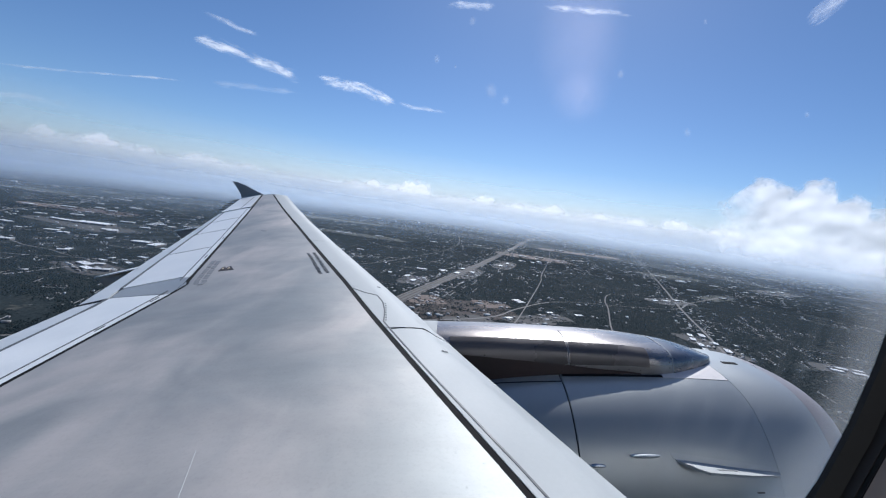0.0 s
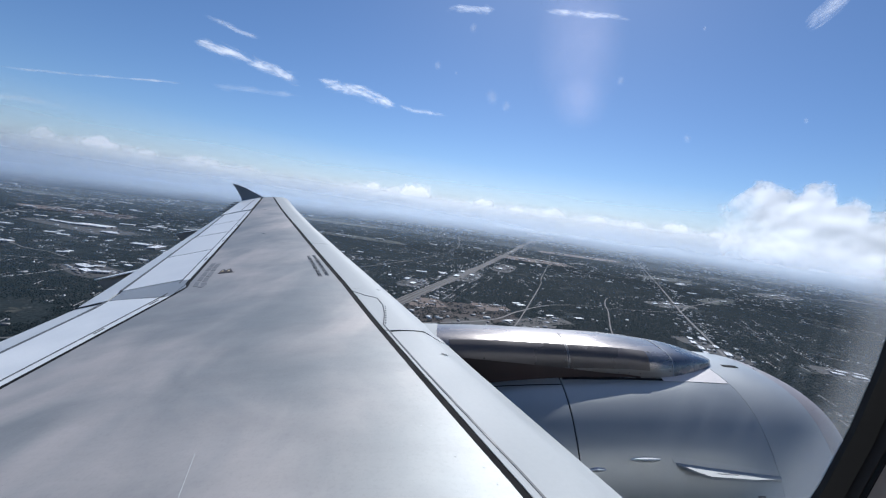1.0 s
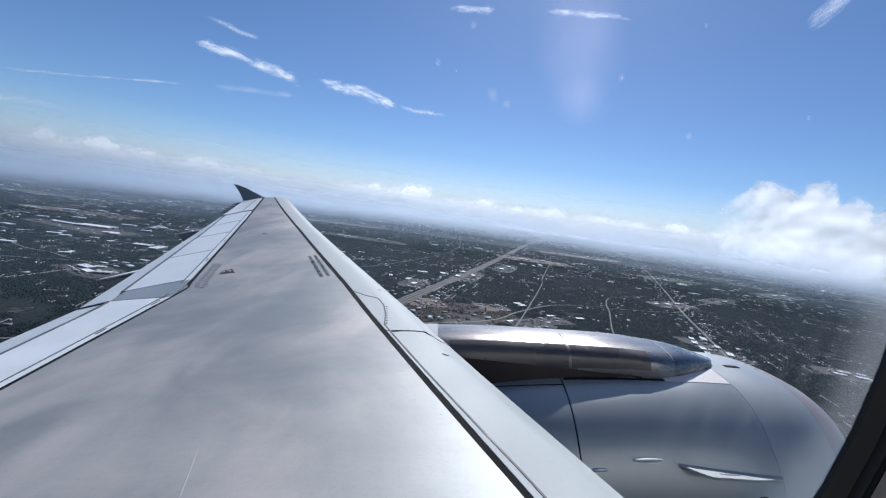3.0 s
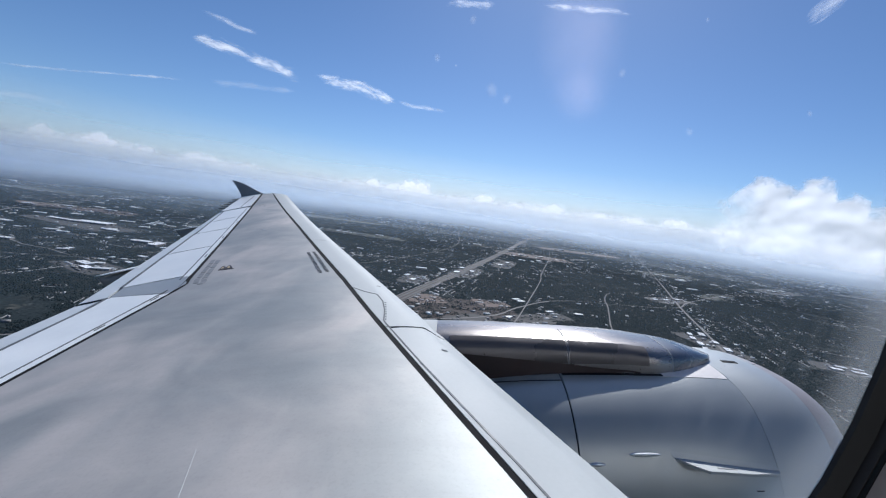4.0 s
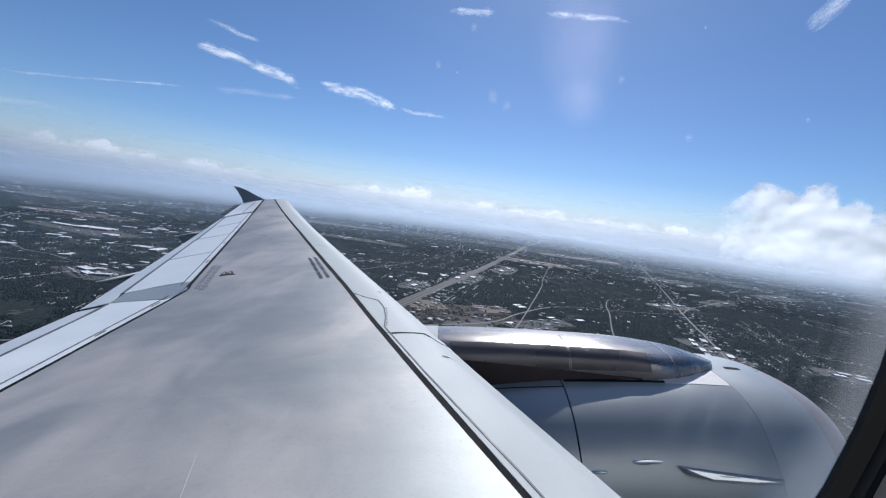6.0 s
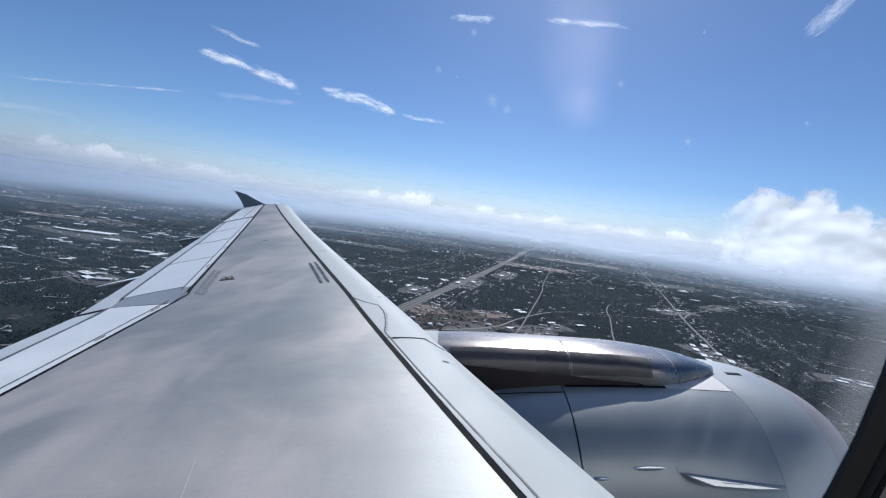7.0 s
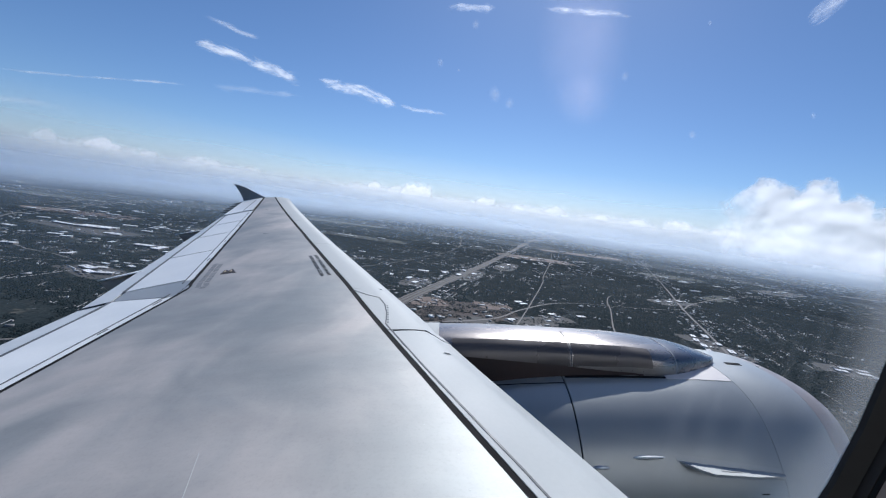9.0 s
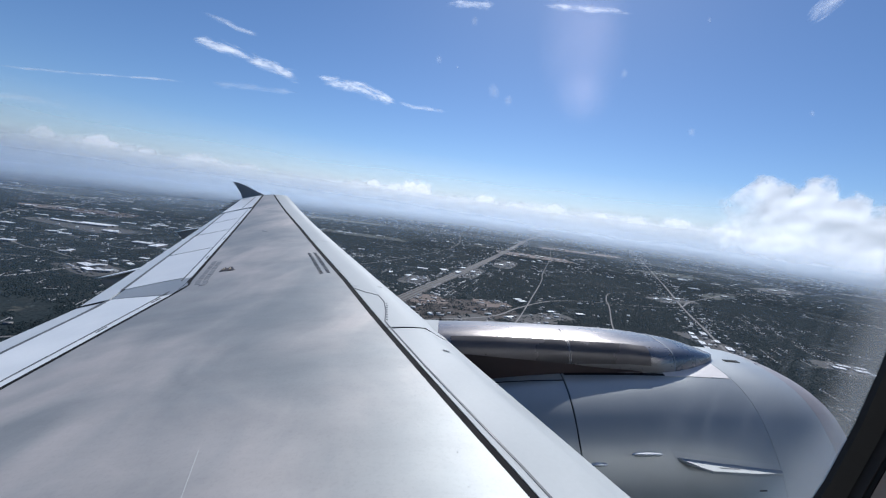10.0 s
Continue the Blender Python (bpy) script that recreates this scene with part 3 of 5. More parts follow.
wing_strip("flap_gap", [(6.64, s_spoil(6.6) - 0.01), (6.58, 0.95), (6.55, 0.998)], 0.05, 0.003, M_SEAL, wing, "dark slot between the flaps")
wing_strip("aileron_gap", [(13.9, s_rear(13.9)), (13.72, 0.8), (13.55, 0.995)], 0.20, 0.006, M_PANEL, wing, "grey strip beside the aileron")
wing_panel("aileron", (13.97, 16.55), (13.65, 16.5), lambda y: s_rear(y) + 0.03, lambda y: 1.0, 0.003, 0.03, M_SPOILER, wing, "white aileron at the wing tip", 16, 8)
wing_panel("tip_panel", (16.57, 16.88), (16.53, 16.88), lambda y: s_rear(y) + 0.03, lambda y: 1.0, 0.002, 0.03, M_SPOILER, wing, "", 4, 6)
wing_strip("aileron_hinge", [(14.0, s_rear(14.0) + 0.16), (15.2, s_rear(15.2) + 0.16), (16.5, s_rear(16.5) + 0.15)], 0.02, 0.007, M_LINE, wing)
for y, s, w in ((3.0, 0.855, 0.05), (4.35, 0.775, 0.04), (5.55, 0.755, 0.06), (6.3, 0.77, 0.07), (8.2, 0.72, 0.08), (9.6, 0.72, 0.07), (11.3, 0.72, 0.07)):
    wing_strip("hinge_slot", [(y - w, s_rear(y - w) + 0.014), (y + w, s_rear(y + w) + 0.014)], 0.012, 0.008, M_LINE, wing, "", 2)


def fence():
    """The tip fence: swept fins over and under the tip, one plate with a rounded front."""
    te, le = on_wing(Y_TIP, 1.0), on_wing(Y_TIP, 0.0)
    up = [(0.50, 0.035), (0.60, 0.10), (0.75, 0.215), (0.90, 0.34), (1.06, 0.48), (1.22, 0.58), (1.34, 0.635), (1.37, 0.63), (1.32, 0.54), (1.24, 0.36), (1.17, 0.18), (1.12, 0.0)]
    dn = [(1.10, -0.2), (1.16, -0.42), (1.14, -0.48), (0.98, -0.40), (0.75, -0.22), (0.5, -0.06)]
    prof = up + dn
    verts, n = [], len(prof)
    for dy in (-0.03, 0.03):
        for s, h in prof:
            verts.append(Vector((le.x - C_TIP * s, Y_TIP + 0.06 + dy + abs(h) * 0.16, lerp(le.z, te.z, s) + h)))
    faces = [tuple(range(n)), tuple(range(2 * n - 1, n - 1, -1))] + [(k, (k + 1) % n, n + (k + 1) % n, n + k) for k in range(n)]
    return tidy(mesh_of("wingtip_fence", verts, faces, M_FENCE))


part("wingtip_fence", fence(), wing, "dark blue-grey swept wingtip fence")
wing_panel("tip_cap", (16.88, 17.0), (16.88, 17.0), lambda y: 0.03, lambda y: 0.98, -0.01, 0.06, M_SLAT, wing, "", 2, 12)


def wick(y):
    """A static discharger: a thin tapering rod off the trailing edge."""
    p = on_wing(y, 0.99, 0.0)
    verts, faces = [], []
    for k, (d, r) in enumerate(((0, 0.024), (0.14, 0.020), (0.27, 0.008))):
        for a in range(5):
            verts.append(p + Vector((-d, 0.02, r * math.sin(a * 1.2566) - 0.05 * d)) + Vector((0, r * math.cos(a * 1.2566), 0)))
        if k:
            faces += [((k - 1) * 5 + a, (k - 1) * 5 + (a + 1) % 5, k * 5 + (a + 1) % 5, k * 5 + a) for a in range(5)]
    part("static_wick", mesh_of("static_wick", verts, faces, M_LINE), wing)


for y in (14.3, 14.7, 15.1, 15.5, 15.9, 16.3):
    wick(y)


def fairing(y, x0, x1, r, drop, droop=0.2):
    """A canoe under the trailing edge that covers a flap track."""
    verts, faces, n, m = [], [], 12, 18
    zt, xe = on_wing(y, 0.9).z, on_wing(y, 0.97).x
    for i in range(m + 1):
        u = i / m
        rr = r * min(1.0, (u / 0.3) ** 0.5 + 0.05) * (1.0 if u < 0.62 else max(0.03, ((1 - u) / 0.38) ** 0.45))
        x = lerp(x0, x1, u)
        for k in range(n):
            a = 2 * math.pi * k / n
            verts.append((x, y + rr * math.cos(a) * 0.75, zt - drop - droop * max(0.0, (xe - x) / (xe - x1)) + rr * 1.5 * (math.sin(a) - 1)))
    for i in range(m):
        for k in range(n):
            faces.append((i * n + k, i * n + (k + 1) % n, (i + 1) * n + (k + 1) % n, (i + 1) * n + k))
    faces += [tuple(range(n)), tuple(range(len(verts) - n, len(verts)))]
    part("flap_track_fairing", tidy(mesh_of("flap_track_fairing", verts, faces, M_FAIR), 50), wing, "grey flap track fairing")


def fairing_cap(y, x1, w, droop=0.2):
    """The pale upper plate of a fairing, from under the flap to its pointed end."""
    x0, z = on_wing(y, 0.97).x, on_wing(y, 0.9).z - 0.03
    top = [[Vector((lerp(x0, x1, i / 6), y + s * w * (1 - i / 6) ** 0.7, z - droop * i / 6 + 0.12 * (s - 1) * w * (1 - i / 6) ** 0.7)) for s in (-1, 0, 1)] for i in range(7)]
    low = [[p - Vector((0, 0, 0.012)) for p in row] for row in top]
    part("fairing_cap", grid_slab("fairing_cap", top, low, M_SPOILER), wing, "pale upper plate of a flap fairing")


fairing_cap(8.25, -8.52, 0.15)
fairing_cap(11.6, -9.47, 0.10, 0.12)
fairing(8.25, -5.6, -8.46, 0.185, 0.06)
fairing(11.6, -7.1, -9.40, 0.15, 0.05, 0.12)
fairing(5.7, -4.6, -7.75, 0.2, 0.05)


def lettering(body, y0, s0, length, height):
    """Stencilled words on the wing, read along the span towards the root, their tops to the nose."""
    data = bpy.data.curves.new("lettering", "FONT")
    data.body, data.size, data.extrude = body, 1.0, 0.002
    data.offset = -0.022
    holder = bpy.data.objects.new("lettering", data)
    me = bpy.data.meshes.new_from_object(holder)
    bpy.data.objects.remove(holder)
    wide, high = max(v.co.x for v in me.vertices), max(v.co.y for v in me.vertices)
    for v in me.vertices:
        y = y0 - v.co.x / wide * length
        v.co = on_wing(y, s0 - v.co.y / high * height / chord(y), 0.003 + v.co.z)
    me.materials.clear()
    me.materials.append(M_LETTER)
    part("lettering", me, wing, "small grey stencilled words")


lettering("DO NOT WALK OUTSIDE THIS AREA", 7.93, 0.2215, 1.10, 0.054)
lettering("DO NOT WALK OUTSIDE THIS AREA", 7.98, 0.1955, 1.10, 0.054)
for row, (off, far) in enumerate(((0.115, 7.86), (0.20, 7.80))):
    for k, (w, gap) in enumerate(((0.20, 0.04), (0.14, 0.05), (0.22, 0.04), (0.17, 0.05), (0.20, 0.0))):
        y1 = far - sum((0.24, 0.19, 0.26, 0.22, 0.20)[:k])
        wing_panel("stencil_bar", (y1 - w, y1), (y1 - w, y1), lambda q: s_rear(q) - (off + 0.07) / chord(q), lambda q: s_rear(q) - off / chord(q), 0.0035, 0.003, M_FAINT, wing, "", 2, 1)


def sticker():
    """A dark warning sticker of two peaks, each with a gold field."""
    prof = [(0.0, 0.0), (0.055, 0.115), (0.105, 0.13), (0.145, 0.075), (0.185, 0.12), (0.235, 0.135), (0.30, 0.03), (0.33, 0.0)]
    verts = [on_wing(7.235 + 1.5 * h, 0.578 - 0.66 * x / chord(7.3), z) for z in (0.005, 0.001) for x, h in prof]
    n = len(prof)
    faces = [tuple(range(n)), tuple(range(2 * n - 1, n - 1, -1))] + [(k, (k + 1) % n, n + (k + 1) % n, n + k) for k in range(n)]
    st = part("warning_sticker", tidy(mesh_of("warning_sticker", verts, faces, M_STICK)), wing, "dark brown and gold warning sticker")
    for x0 in (0.075, 0.205):
        tri = [(x0 - 0.025, 0.045), (x0 + 0.005, 0.10), (x0 + 0.035, 0.045)]
        verts = [on_wing(7.235 + 1.5 * h, 0.578 - 0.66 * x / chord(7.3), z) for z in (0.009, 0.004) for x, h in tri]
        part("sticker_mark", tidy(mesh_of("sticker_mark", verts, [(0, 1, 2), (5, 4, 3), (0, 1, 4, 3), (1, 2, 5, 4), (2, 0, 3, 5)], M_GOLD)), st)


sticker()
wing_strip("scratch", [(3.70, 0.396), (3.40, 0.394)], 0.003, 0.0015, M_SLAT, wing, "pale scratch in the paint", 2)
for y, s, l in ((9.9, 0.40, 0.35), (13.6, 0.40, 0.10), (13.9, 0.47, 0.12), (14.0, 0.42, 0.06)):
    wing_strip("panel_mark", [(y, s), (y + l * 0.3, s + 0.03)], 0.03, 0.002, M_PANEL, wing, "", 2)
for y, s in ((6.45, 0.05), (4.85, 0.055)):
    wing_panel("slat_stencil", (y, y + 0.012), (y, y + 0.012), lambda q: s, lambda q: s + 0.010, 0.009, 0.003, M_MARK, wing, "", 1, 2)

# ---- the engine under the wing ----
EY, EZ = 5.75, 1.896
engine = thing("jet_engine", "blue-grey turbofan engine nacelle hung from a shiny metal pylon", "jet engine")
NACELLE = [(0.399, 0.965), (0.384, 1.000), (0.339, 1.037), (0.249, 1.075), (0.009, 1.127), (-0.343, 1.154), (-0.7, 1.178), (-1.1, 1.188), (-1.5, 1.188), (-1.825, 1.182), (-2.3, 1.150), (-2.8, 1.085), (-3.25, 0.99)]


def r_nac(x):
    return curve(NACELLE[::-1], x)


def crown(a):
    """How far the nacelle's top is flattened, at angle a round its axis."""
    return 0.115 * max(0.0, (math.sin(a) - 0.70) / 0.30) ** 2


def ring_skin(name, prof, material, label="", n=96, thick=0.012, parent=None):
    """A shell of revolution round the engine's axis."""
    top, low = [], []
    for k in range(n + 1):
        a = 2 * math.pi * k / n
        top.append([Vector((x, EY + r * math.cos(a), EZ + r * math.sin(a) - crown(a))) for x, r in prof])
        low.append([Vector((x, EY + (r - thick) * math.cos(a), EZ + (r - thick) * math.sin(a) - crown(a))) for x, r in prof])
    return part(name, grid_slab(name, top, low, material, 40), parent or engine, label)


def nac(x0, x1, n=10):
    return [(lerp(x0, x1, k / n), r_nac(lerp(x0, x1, k / n))) for k in range(n + 1)]


ring_skin("inlet_lip", [(0.12, 0.885), (0.26, 0.892), (0.34, 0.912), (0.385, 0.938), (0.399, 0.965), (0.384, 1.000), (0.339, 1.037), (0.249, 1.075), (0.160, r_nac(0.160) - 0.002)], M_LIP, "dull brownish metal inlet lip")
ring_skin("inlet_cowl", nac(0.156, -0.340, 14), M_INLET, "pale grey inlet cowl")
ring_skin("fan_cowl", nac(-0.343, -1.816, 16), M_COWL, "glossy blue-grey fan cowl")
ring_skin("reverser_cowl", nac(-1.828, -3.25, 14), M_COWL, "glossy blue-grey thrust reverser cowl")
ring_skin("inner_duct", [(0.13, 0.88), (-0.05, 0.87), (-0.4, 0.86), (-0.9, 0.88), (-1.5, 1.0), (-2.5, 1.05), (-3.2, 0.96)], M_TITAN, "dark inner barrel")
ring_skin("core_nozzle", [(-1.0, 0.30), (-2.0, 0.62), (-3.2, 0.66), (-3.9, 0.52), (-4.4, 0.36)], M_TITAN, "dark metal core nozzle", 48)
ring_skin("fan_disc", [(-0.88, 0.02), (-0.9, 0.3), (-0.93, 0.87)], M_TITAN, "", 36)
ring_skin("spinner", [(-0.5, 0.01), (-0.6, 0.10), (-0.72, 0.19), (-0.87, 0.27)], M_LIP, "", 32)


def on_cowl(x, deg, off=0.0):
    a = radians(deg)
    r = r_nac(x) + off
    return Vector((x, EY + r * math.cos(a), EZ + r * math.sin(a) - crown(a)))


def cowl_plate(name, xs, degs, off, thick, material, label="", nu=8, nv=8, parent=None):
    """A plate on the nacelle: xs and degs are its two ends, each a pair for the two sides."""
    top, low = [], []
    for i in range(nu + 1):
        u = i / nu
        top.append([])
        low.append([])
        for j in range(nv + 1):
            v = j / nv
            x = lerp(lerp(xs[0][0], xs[0][1], v), lerp(xs[1][0], xs[1][1], v), u)
            d = lerp(lerp(degs[0][0], degs[0][1], v), lerp(degs[1][0], degs[1][1], v), u)
            top[-1].append(on_cowl(x, d, off))
            low[-1].append(on_cowl(x, d, off - thick))
    return part(name, grid_slab(name, top, low, material), parent or engine, label)


cowl_plate("filler_plate", ((-0.92, -0.92), (-0.352, -0.352)), ((110, 112.6), (99, 112.8)), 0.004, 0.01, M_PATCH, "pinkish filler plate ahead of the pylon")
cowl_plate("vent_slot", ((-0.16, -0.16), (-0.02, -0.02)), ((93, 95.5), (93, 95.5)), 0.004, 0.008, M_SEAL, "small dark vent on the inlet cowl", 3, 2)
cowl_plate("small_placard", ((-0.545, -0.545), (-0.49, -0.49)), ((158.6, 159.0), (158.6, 159.0)), 0.004, 0.006, M_SEAL, "", 2, 1)


def strake():
    """The chine: a thin fin on the inboard side of the fan cowl."""
    prof = [(-1.12, 0.0), (-1.07, 0.06), (-1.01, 0.13), (-0.95, 0.17), (-0.62, 0.125), (-0.37, 0.06), (-0.33, 0.0)]
    verts = []
    for th in (-0.35, 0.35):
        for x, h in prof:
            verts.append(on_cowl(x, 148.2 + 4.6 * (x + 1.12) / 0.8, -0.01) + Vector((0, -h * 0.98, h * 0.13 + th * 0.03)))
    n = len(prof)
    faces = [tuple(range(n)), tuple(range(2 * n - 1, n - 1, -1))] + [(k, (k + 1) % n, n + (k + 1) % n, n + k) for k in range(n)]
    return tidy(mesh_of("strake", verts, faces, M_SLAT), 20)


fin = part("strake", strake(), engine, "pale fin on the side of the cowl")


def strake_mark(x0, x1, h0, h1):
    """A short dark stencil bar on the fin's upper face."""
    verts = []
    for x, h in ((x0, h0), (x1, h0), (x1, h1), (x0, h1)):
        p = on_cowl(x, 148.2 + 4.6 * (x + 1.12) / 0.8, -0.01) + Vector((0, -h * 0.98, h * 0.13))
        verts += [p + Vector((0, 0, 0.0125)), p + Vector((0, 0, 0.009))]
    faces = [(0, 2, 4, 6), (7, 5, 3, 1)] + [(2 * k, 2 * k + 1, (2 * k + 3) % 8, (2 * k + 2) % 8) for k in range(4)]
    part("stencil_bar", tidy(mesh_of("stencil_bar", verts, faces, M_FAINT)), fin)


for k in range(4):
    strake_mark(-0.86 + 0.04 * k, -0.828 + 0.04 * k, 0.092 - 0.006 * k, 0.106 - 0.006 * k)
cowl_plate("strake_base", ((-1.135, -1.12), (-0.36, -0.35)), ((145.7, 149.4), (150.6, 153.9)), 0.0015, 0.012, M_INLET, "raised foot plate of the fin", 8, 2)


def blister(x, deg, length, width, h):
    """A small smooth latch cover standing proud of the cowl, its bright glint put in as white colour."""
    top, low = [], []
    for i in range(9):
        u = i / 8 * 2 - 1
        rim = (1 - u * u) ** 0.5
        top.append([on_cowl(x + u * length / 2, deg + v * width * rim / 2, 0.002 + h * rim * (1 - v * v)) for v in (-1, -0.6, -0.2, 0.2, 0.6, 1)])
        low.append([on_cowl(x + u * length / 2, deg + v * width * rim / 2, -0.006) for v in (-1, -0.6, -0.2, 0.2, 0.6, 1)])
    part("latch_cover", grid_slab("latch_cover", top, low, M_LATCH, 60), engine, "small latch cover with its glint painted white")


blister(-1.33, 147.0, 0.24, 1.7, 0.075)
blister(-1.70, 150.2, 0.13, 1.4, 0.065)
cowl_plate("cowl_top_seam", ((-2.75, -2.75), (-1.83, -1.83)), ((113.0, 113.5), (114.6, 115.1)), 0.003, 0.008, M_SEAL, "", 10, 1)

# pylon: ridge height, half width and foot along its length
RIDGE = [(-3.9, 3.265), (-3.05, 3.285), (-2.44, 3.27), (-1.66, 3.218), (-1.1, 3.168), (-0.85, 3.132), (-0.62, 3.092), (-0.45, 3.045), (-0.24, 2.965)]
HALF = [(-3.9, 0.47), (-1.9, 0.47), (-1.1, 0.46), (-0.85, 0.41), (-0.65, 0.33), (-0.5, 0.25), (-0.36, 0.16), (-0.28, 0.085), (-0.24, 0.02)]


# inboard half of the section: way out and height from ridge to foot
LEDGE = [(0, 0), (0.2, 0.40), (0.35, 0.68), (0.45, 0.83), (0.52, 0.91), (0.6, 0.955), (0.75, 0.985), (0.88, 1.0), (1, 1.0)]
SLIM = [(-3.9, 0.84), (-1.2, 0.84), (-0.95, 0.94), (-0.75, 0.98), (-0.6, 1.0), (-0.28, 1.0)]
SIDE = [(0, 1), (0.2, 0.975), (0.35, 0.92), (0.45, 0.84), (0.52, 0.75), (0.6, 0.63), (0.75, 0.40), (0.88, 0.18), (1, 0.0)]


def pylon_section(x, n=28):
    zr, w = curve(RIDGE, x), max(0.02, curve(HALF, x))
    zf = EZ + (r_nac(x) ** 2 - w * w) ** 0.5 - 0.02 - crown(math.acos(w / r_nac(x))) if x > -2.9 else 2.78
    pts = []
    for k in range(n + 1):
        a = math.pi * k / n
        c, s = math.cos(a), math.sin(a)
        if c >= 0:
            pts.append(Vector((x, EY + w * c ** 0.74, lerp(zf, zr, s ** 0.88))))
        else:  # inboard: a ledge that slopes a little, a rounded shoulder, a steep side
            t = 2.0 * k / n - 1.0
            wi = w * along(SLIM, x)
            zi = EZ + (r_nac(x) ** 2 - wi * wi) ** 0.5 - 0.02 - crown(math.acos(wi / r_nac(x))) if x > -2.9 else 2.80
            pts.append(Vector((x, EY - wi * curve(LEDGE, t), lerp(zi, zr, curve(SIDE, t)))))
    return pts


def pylon_skin(name, x0, x1, k0, k1, off, material, label, parent, taper=0.0):
    top, low, n = [], [], 90
    for i in range(n + 1):
        x = lerp(x0, x1, i / n)
        ps = pylon_section(x)
        if taper:
            fine = [lerp(k0 + taper * i / n, k1, q / 6) for q in range(7)]
            ps = [None] * k0 + [ps[int(q)].lerp(ps[min(28, int(q) + 1)], q - int(q)) for q in fine]
        cen = Vector((x, EY, along(RIDGE, x) - 0.35))
        top.append([p + (p - cen).normalized() * off for p in (ps[k0:] if taper else ps[k0:k1 + 1])])
        low.append([p - (p - cen).normalized() * 0.012 for p in (ps[k0:] if taper else ps[k0:k1 + 1])])
    return part(name, grid_slab(name, top, low, material, 45), parent, label)


pylon = pylon_skin("pylon", -3.9, -0.245, 0, 28, 0.0, M_PYLON, "polished bare metal engine pylon", engine)
pylon_skin("side_panel", -1.72, -1.02, 19, 25, 0.004, M_PYLON3, "satin grey access panel with a rounded end", pylon)
pylon_skin("aft_side_panel", -2.80, -1.745, 19, 25, 0.004, M_PYLON3, "satin grey access panel", pylon)
pylon_skin("lower_panel", -3.6, -1.10, 20, 28, 0.006, M_PYLON2, "dark brown heat-stained lower panel", pylon, 6.9)
pylon_skin("joint_strap", -1.738, -1.728, 14, 28, 0.003, M_LINE, "", pylon)
pylon_skin("nose_cap", -0.79, -0.248, 0, 28, 0.003, M_NOSE, "dark steel nose of the pylon", pylon)
pylon_skin("joint_strap", -0.80, -0.79, 8, 28, 0.003, M_PANEL, "", pylon)
pylon_skin("wing_fillet", -3.9, -2.92, 6, 18, 0.006, M_SLAT, "pale fillet where the pylon meets the wing", pylon)
cowl_plate("pylon_gap", ((-1.80, -1.80), (-0.78, -0.78)), ((109.4, 111.2), (111.0, 112.4)), 0.003, 0.008, M_SEAL, "dark gap at the pylon's foot", 10, 2)


def pylon_dot(x, k, r, material):
    """A flush fastener or mark on the pylon's inboard side."""
    ps = pylon_section(x)
    p = ps[k]
    t = (ps[k + 1] - ps[k - 1]).normalized()
    nrm = t.cross(Vector((1, 0, 0))).normalized()
    if nrm.y > 0:
        nrm = -nrm
    ax = Vector((1, 0, 0))
    verts = [p + ax * (r * math.cos(a)) + t * (r * math.sin(a)) + nrm * h for h in (-0.003, 0.004) for a in [2 * math.pi * q / 6 for q in range(6)]]
    faces = [tuple(range(6, 12)), tuple(range(5, -1, -1))] + [(q, (q + 1) % 6, 6 + (q + 1) % 6, 6 + q) for q in range(6)]
    part("fastener", tidy(mesh_of("fastener", verts, faces, material)), pylon)


for k in range(9):
    pylon_dot(lerp(-2.6, -0.75, k / 8), 19, 0.007, M_LINE)
for k in range(7):
    pylon_dot(lerp(-1.68, -1.1, k / 6), 26, 0.005, M_LINE)
for x in (-1.76, -0.83):
    for k in (21, 23, 25):
        pylon_dot(x, k, 0.006, M_LINE)

# ---- fuselage and cabin window round the eye ----
EYE = Vector((-2.824, 1.841, 4.370))
aisle.matrix_world = AIR @ look((EYE.x + 0.15, -1.90, 4.40), (EYE.x + 0.15, 1.9, 4.40))


def outline(g, n=64):
    """The window's rounded outline in x and z about the eye, g metres larger than the pane."""
    pts = []
    for k in range(n):
        a = 2 * math.pi * (k + 0.5) / n
        c, s = math.cos(a), math.sin(a)
        px = math.copysign(abs(c) ** (2 / 2.4), c)
        pz = math.copysign(abs(s) ** (2 / 2.4), s)
        pts.append((-0.02 + (0.1405 + g) * px, 0.06 + (0.200 + g) * pz))
    return pts


def window_ring(name, loops, material, parent, label=""):
    """A closed ring through loops (growth, distance from the eye)."""
    n = 64
    verts, faces = [], []
    for g, d in loops:
        verts += [EYE + Vector((x, d, z)) for x, z in outline(g)]
    m = len(loops)
    for i in range(m):
        j = (i + 1) % m
        faces += [(i * n + k, i * n + (k + 1) % n, j * n + (k + 1) % n, j * n + k) for k in range(n)]
    return part(name, tidy(mesh_of(name, verts, faces, material)), parent, label)


window = thing("window_1", "rounded cabin window with scuffed edges and a black seal", "window", kind="structure")
window_ring("seal", [(0.0, 0.1005), (0.0002, 0.0992), (0.005, 0.0985), (0.005, 0.1005)], M_GASKET, window, "black rubber window seal")
window_ring("pane_rim", [(-0.0170, 0.1006), (-0.0170, 0.10055), (-0.0002, 0.1005), (-0.0002, 0.1006)], M_RIM, window, "pale ground edge of the pane")
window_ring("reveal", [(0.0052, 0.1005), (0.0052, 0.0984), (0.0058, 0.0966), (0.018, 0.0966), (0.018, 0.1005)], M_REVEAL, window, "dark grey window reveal")
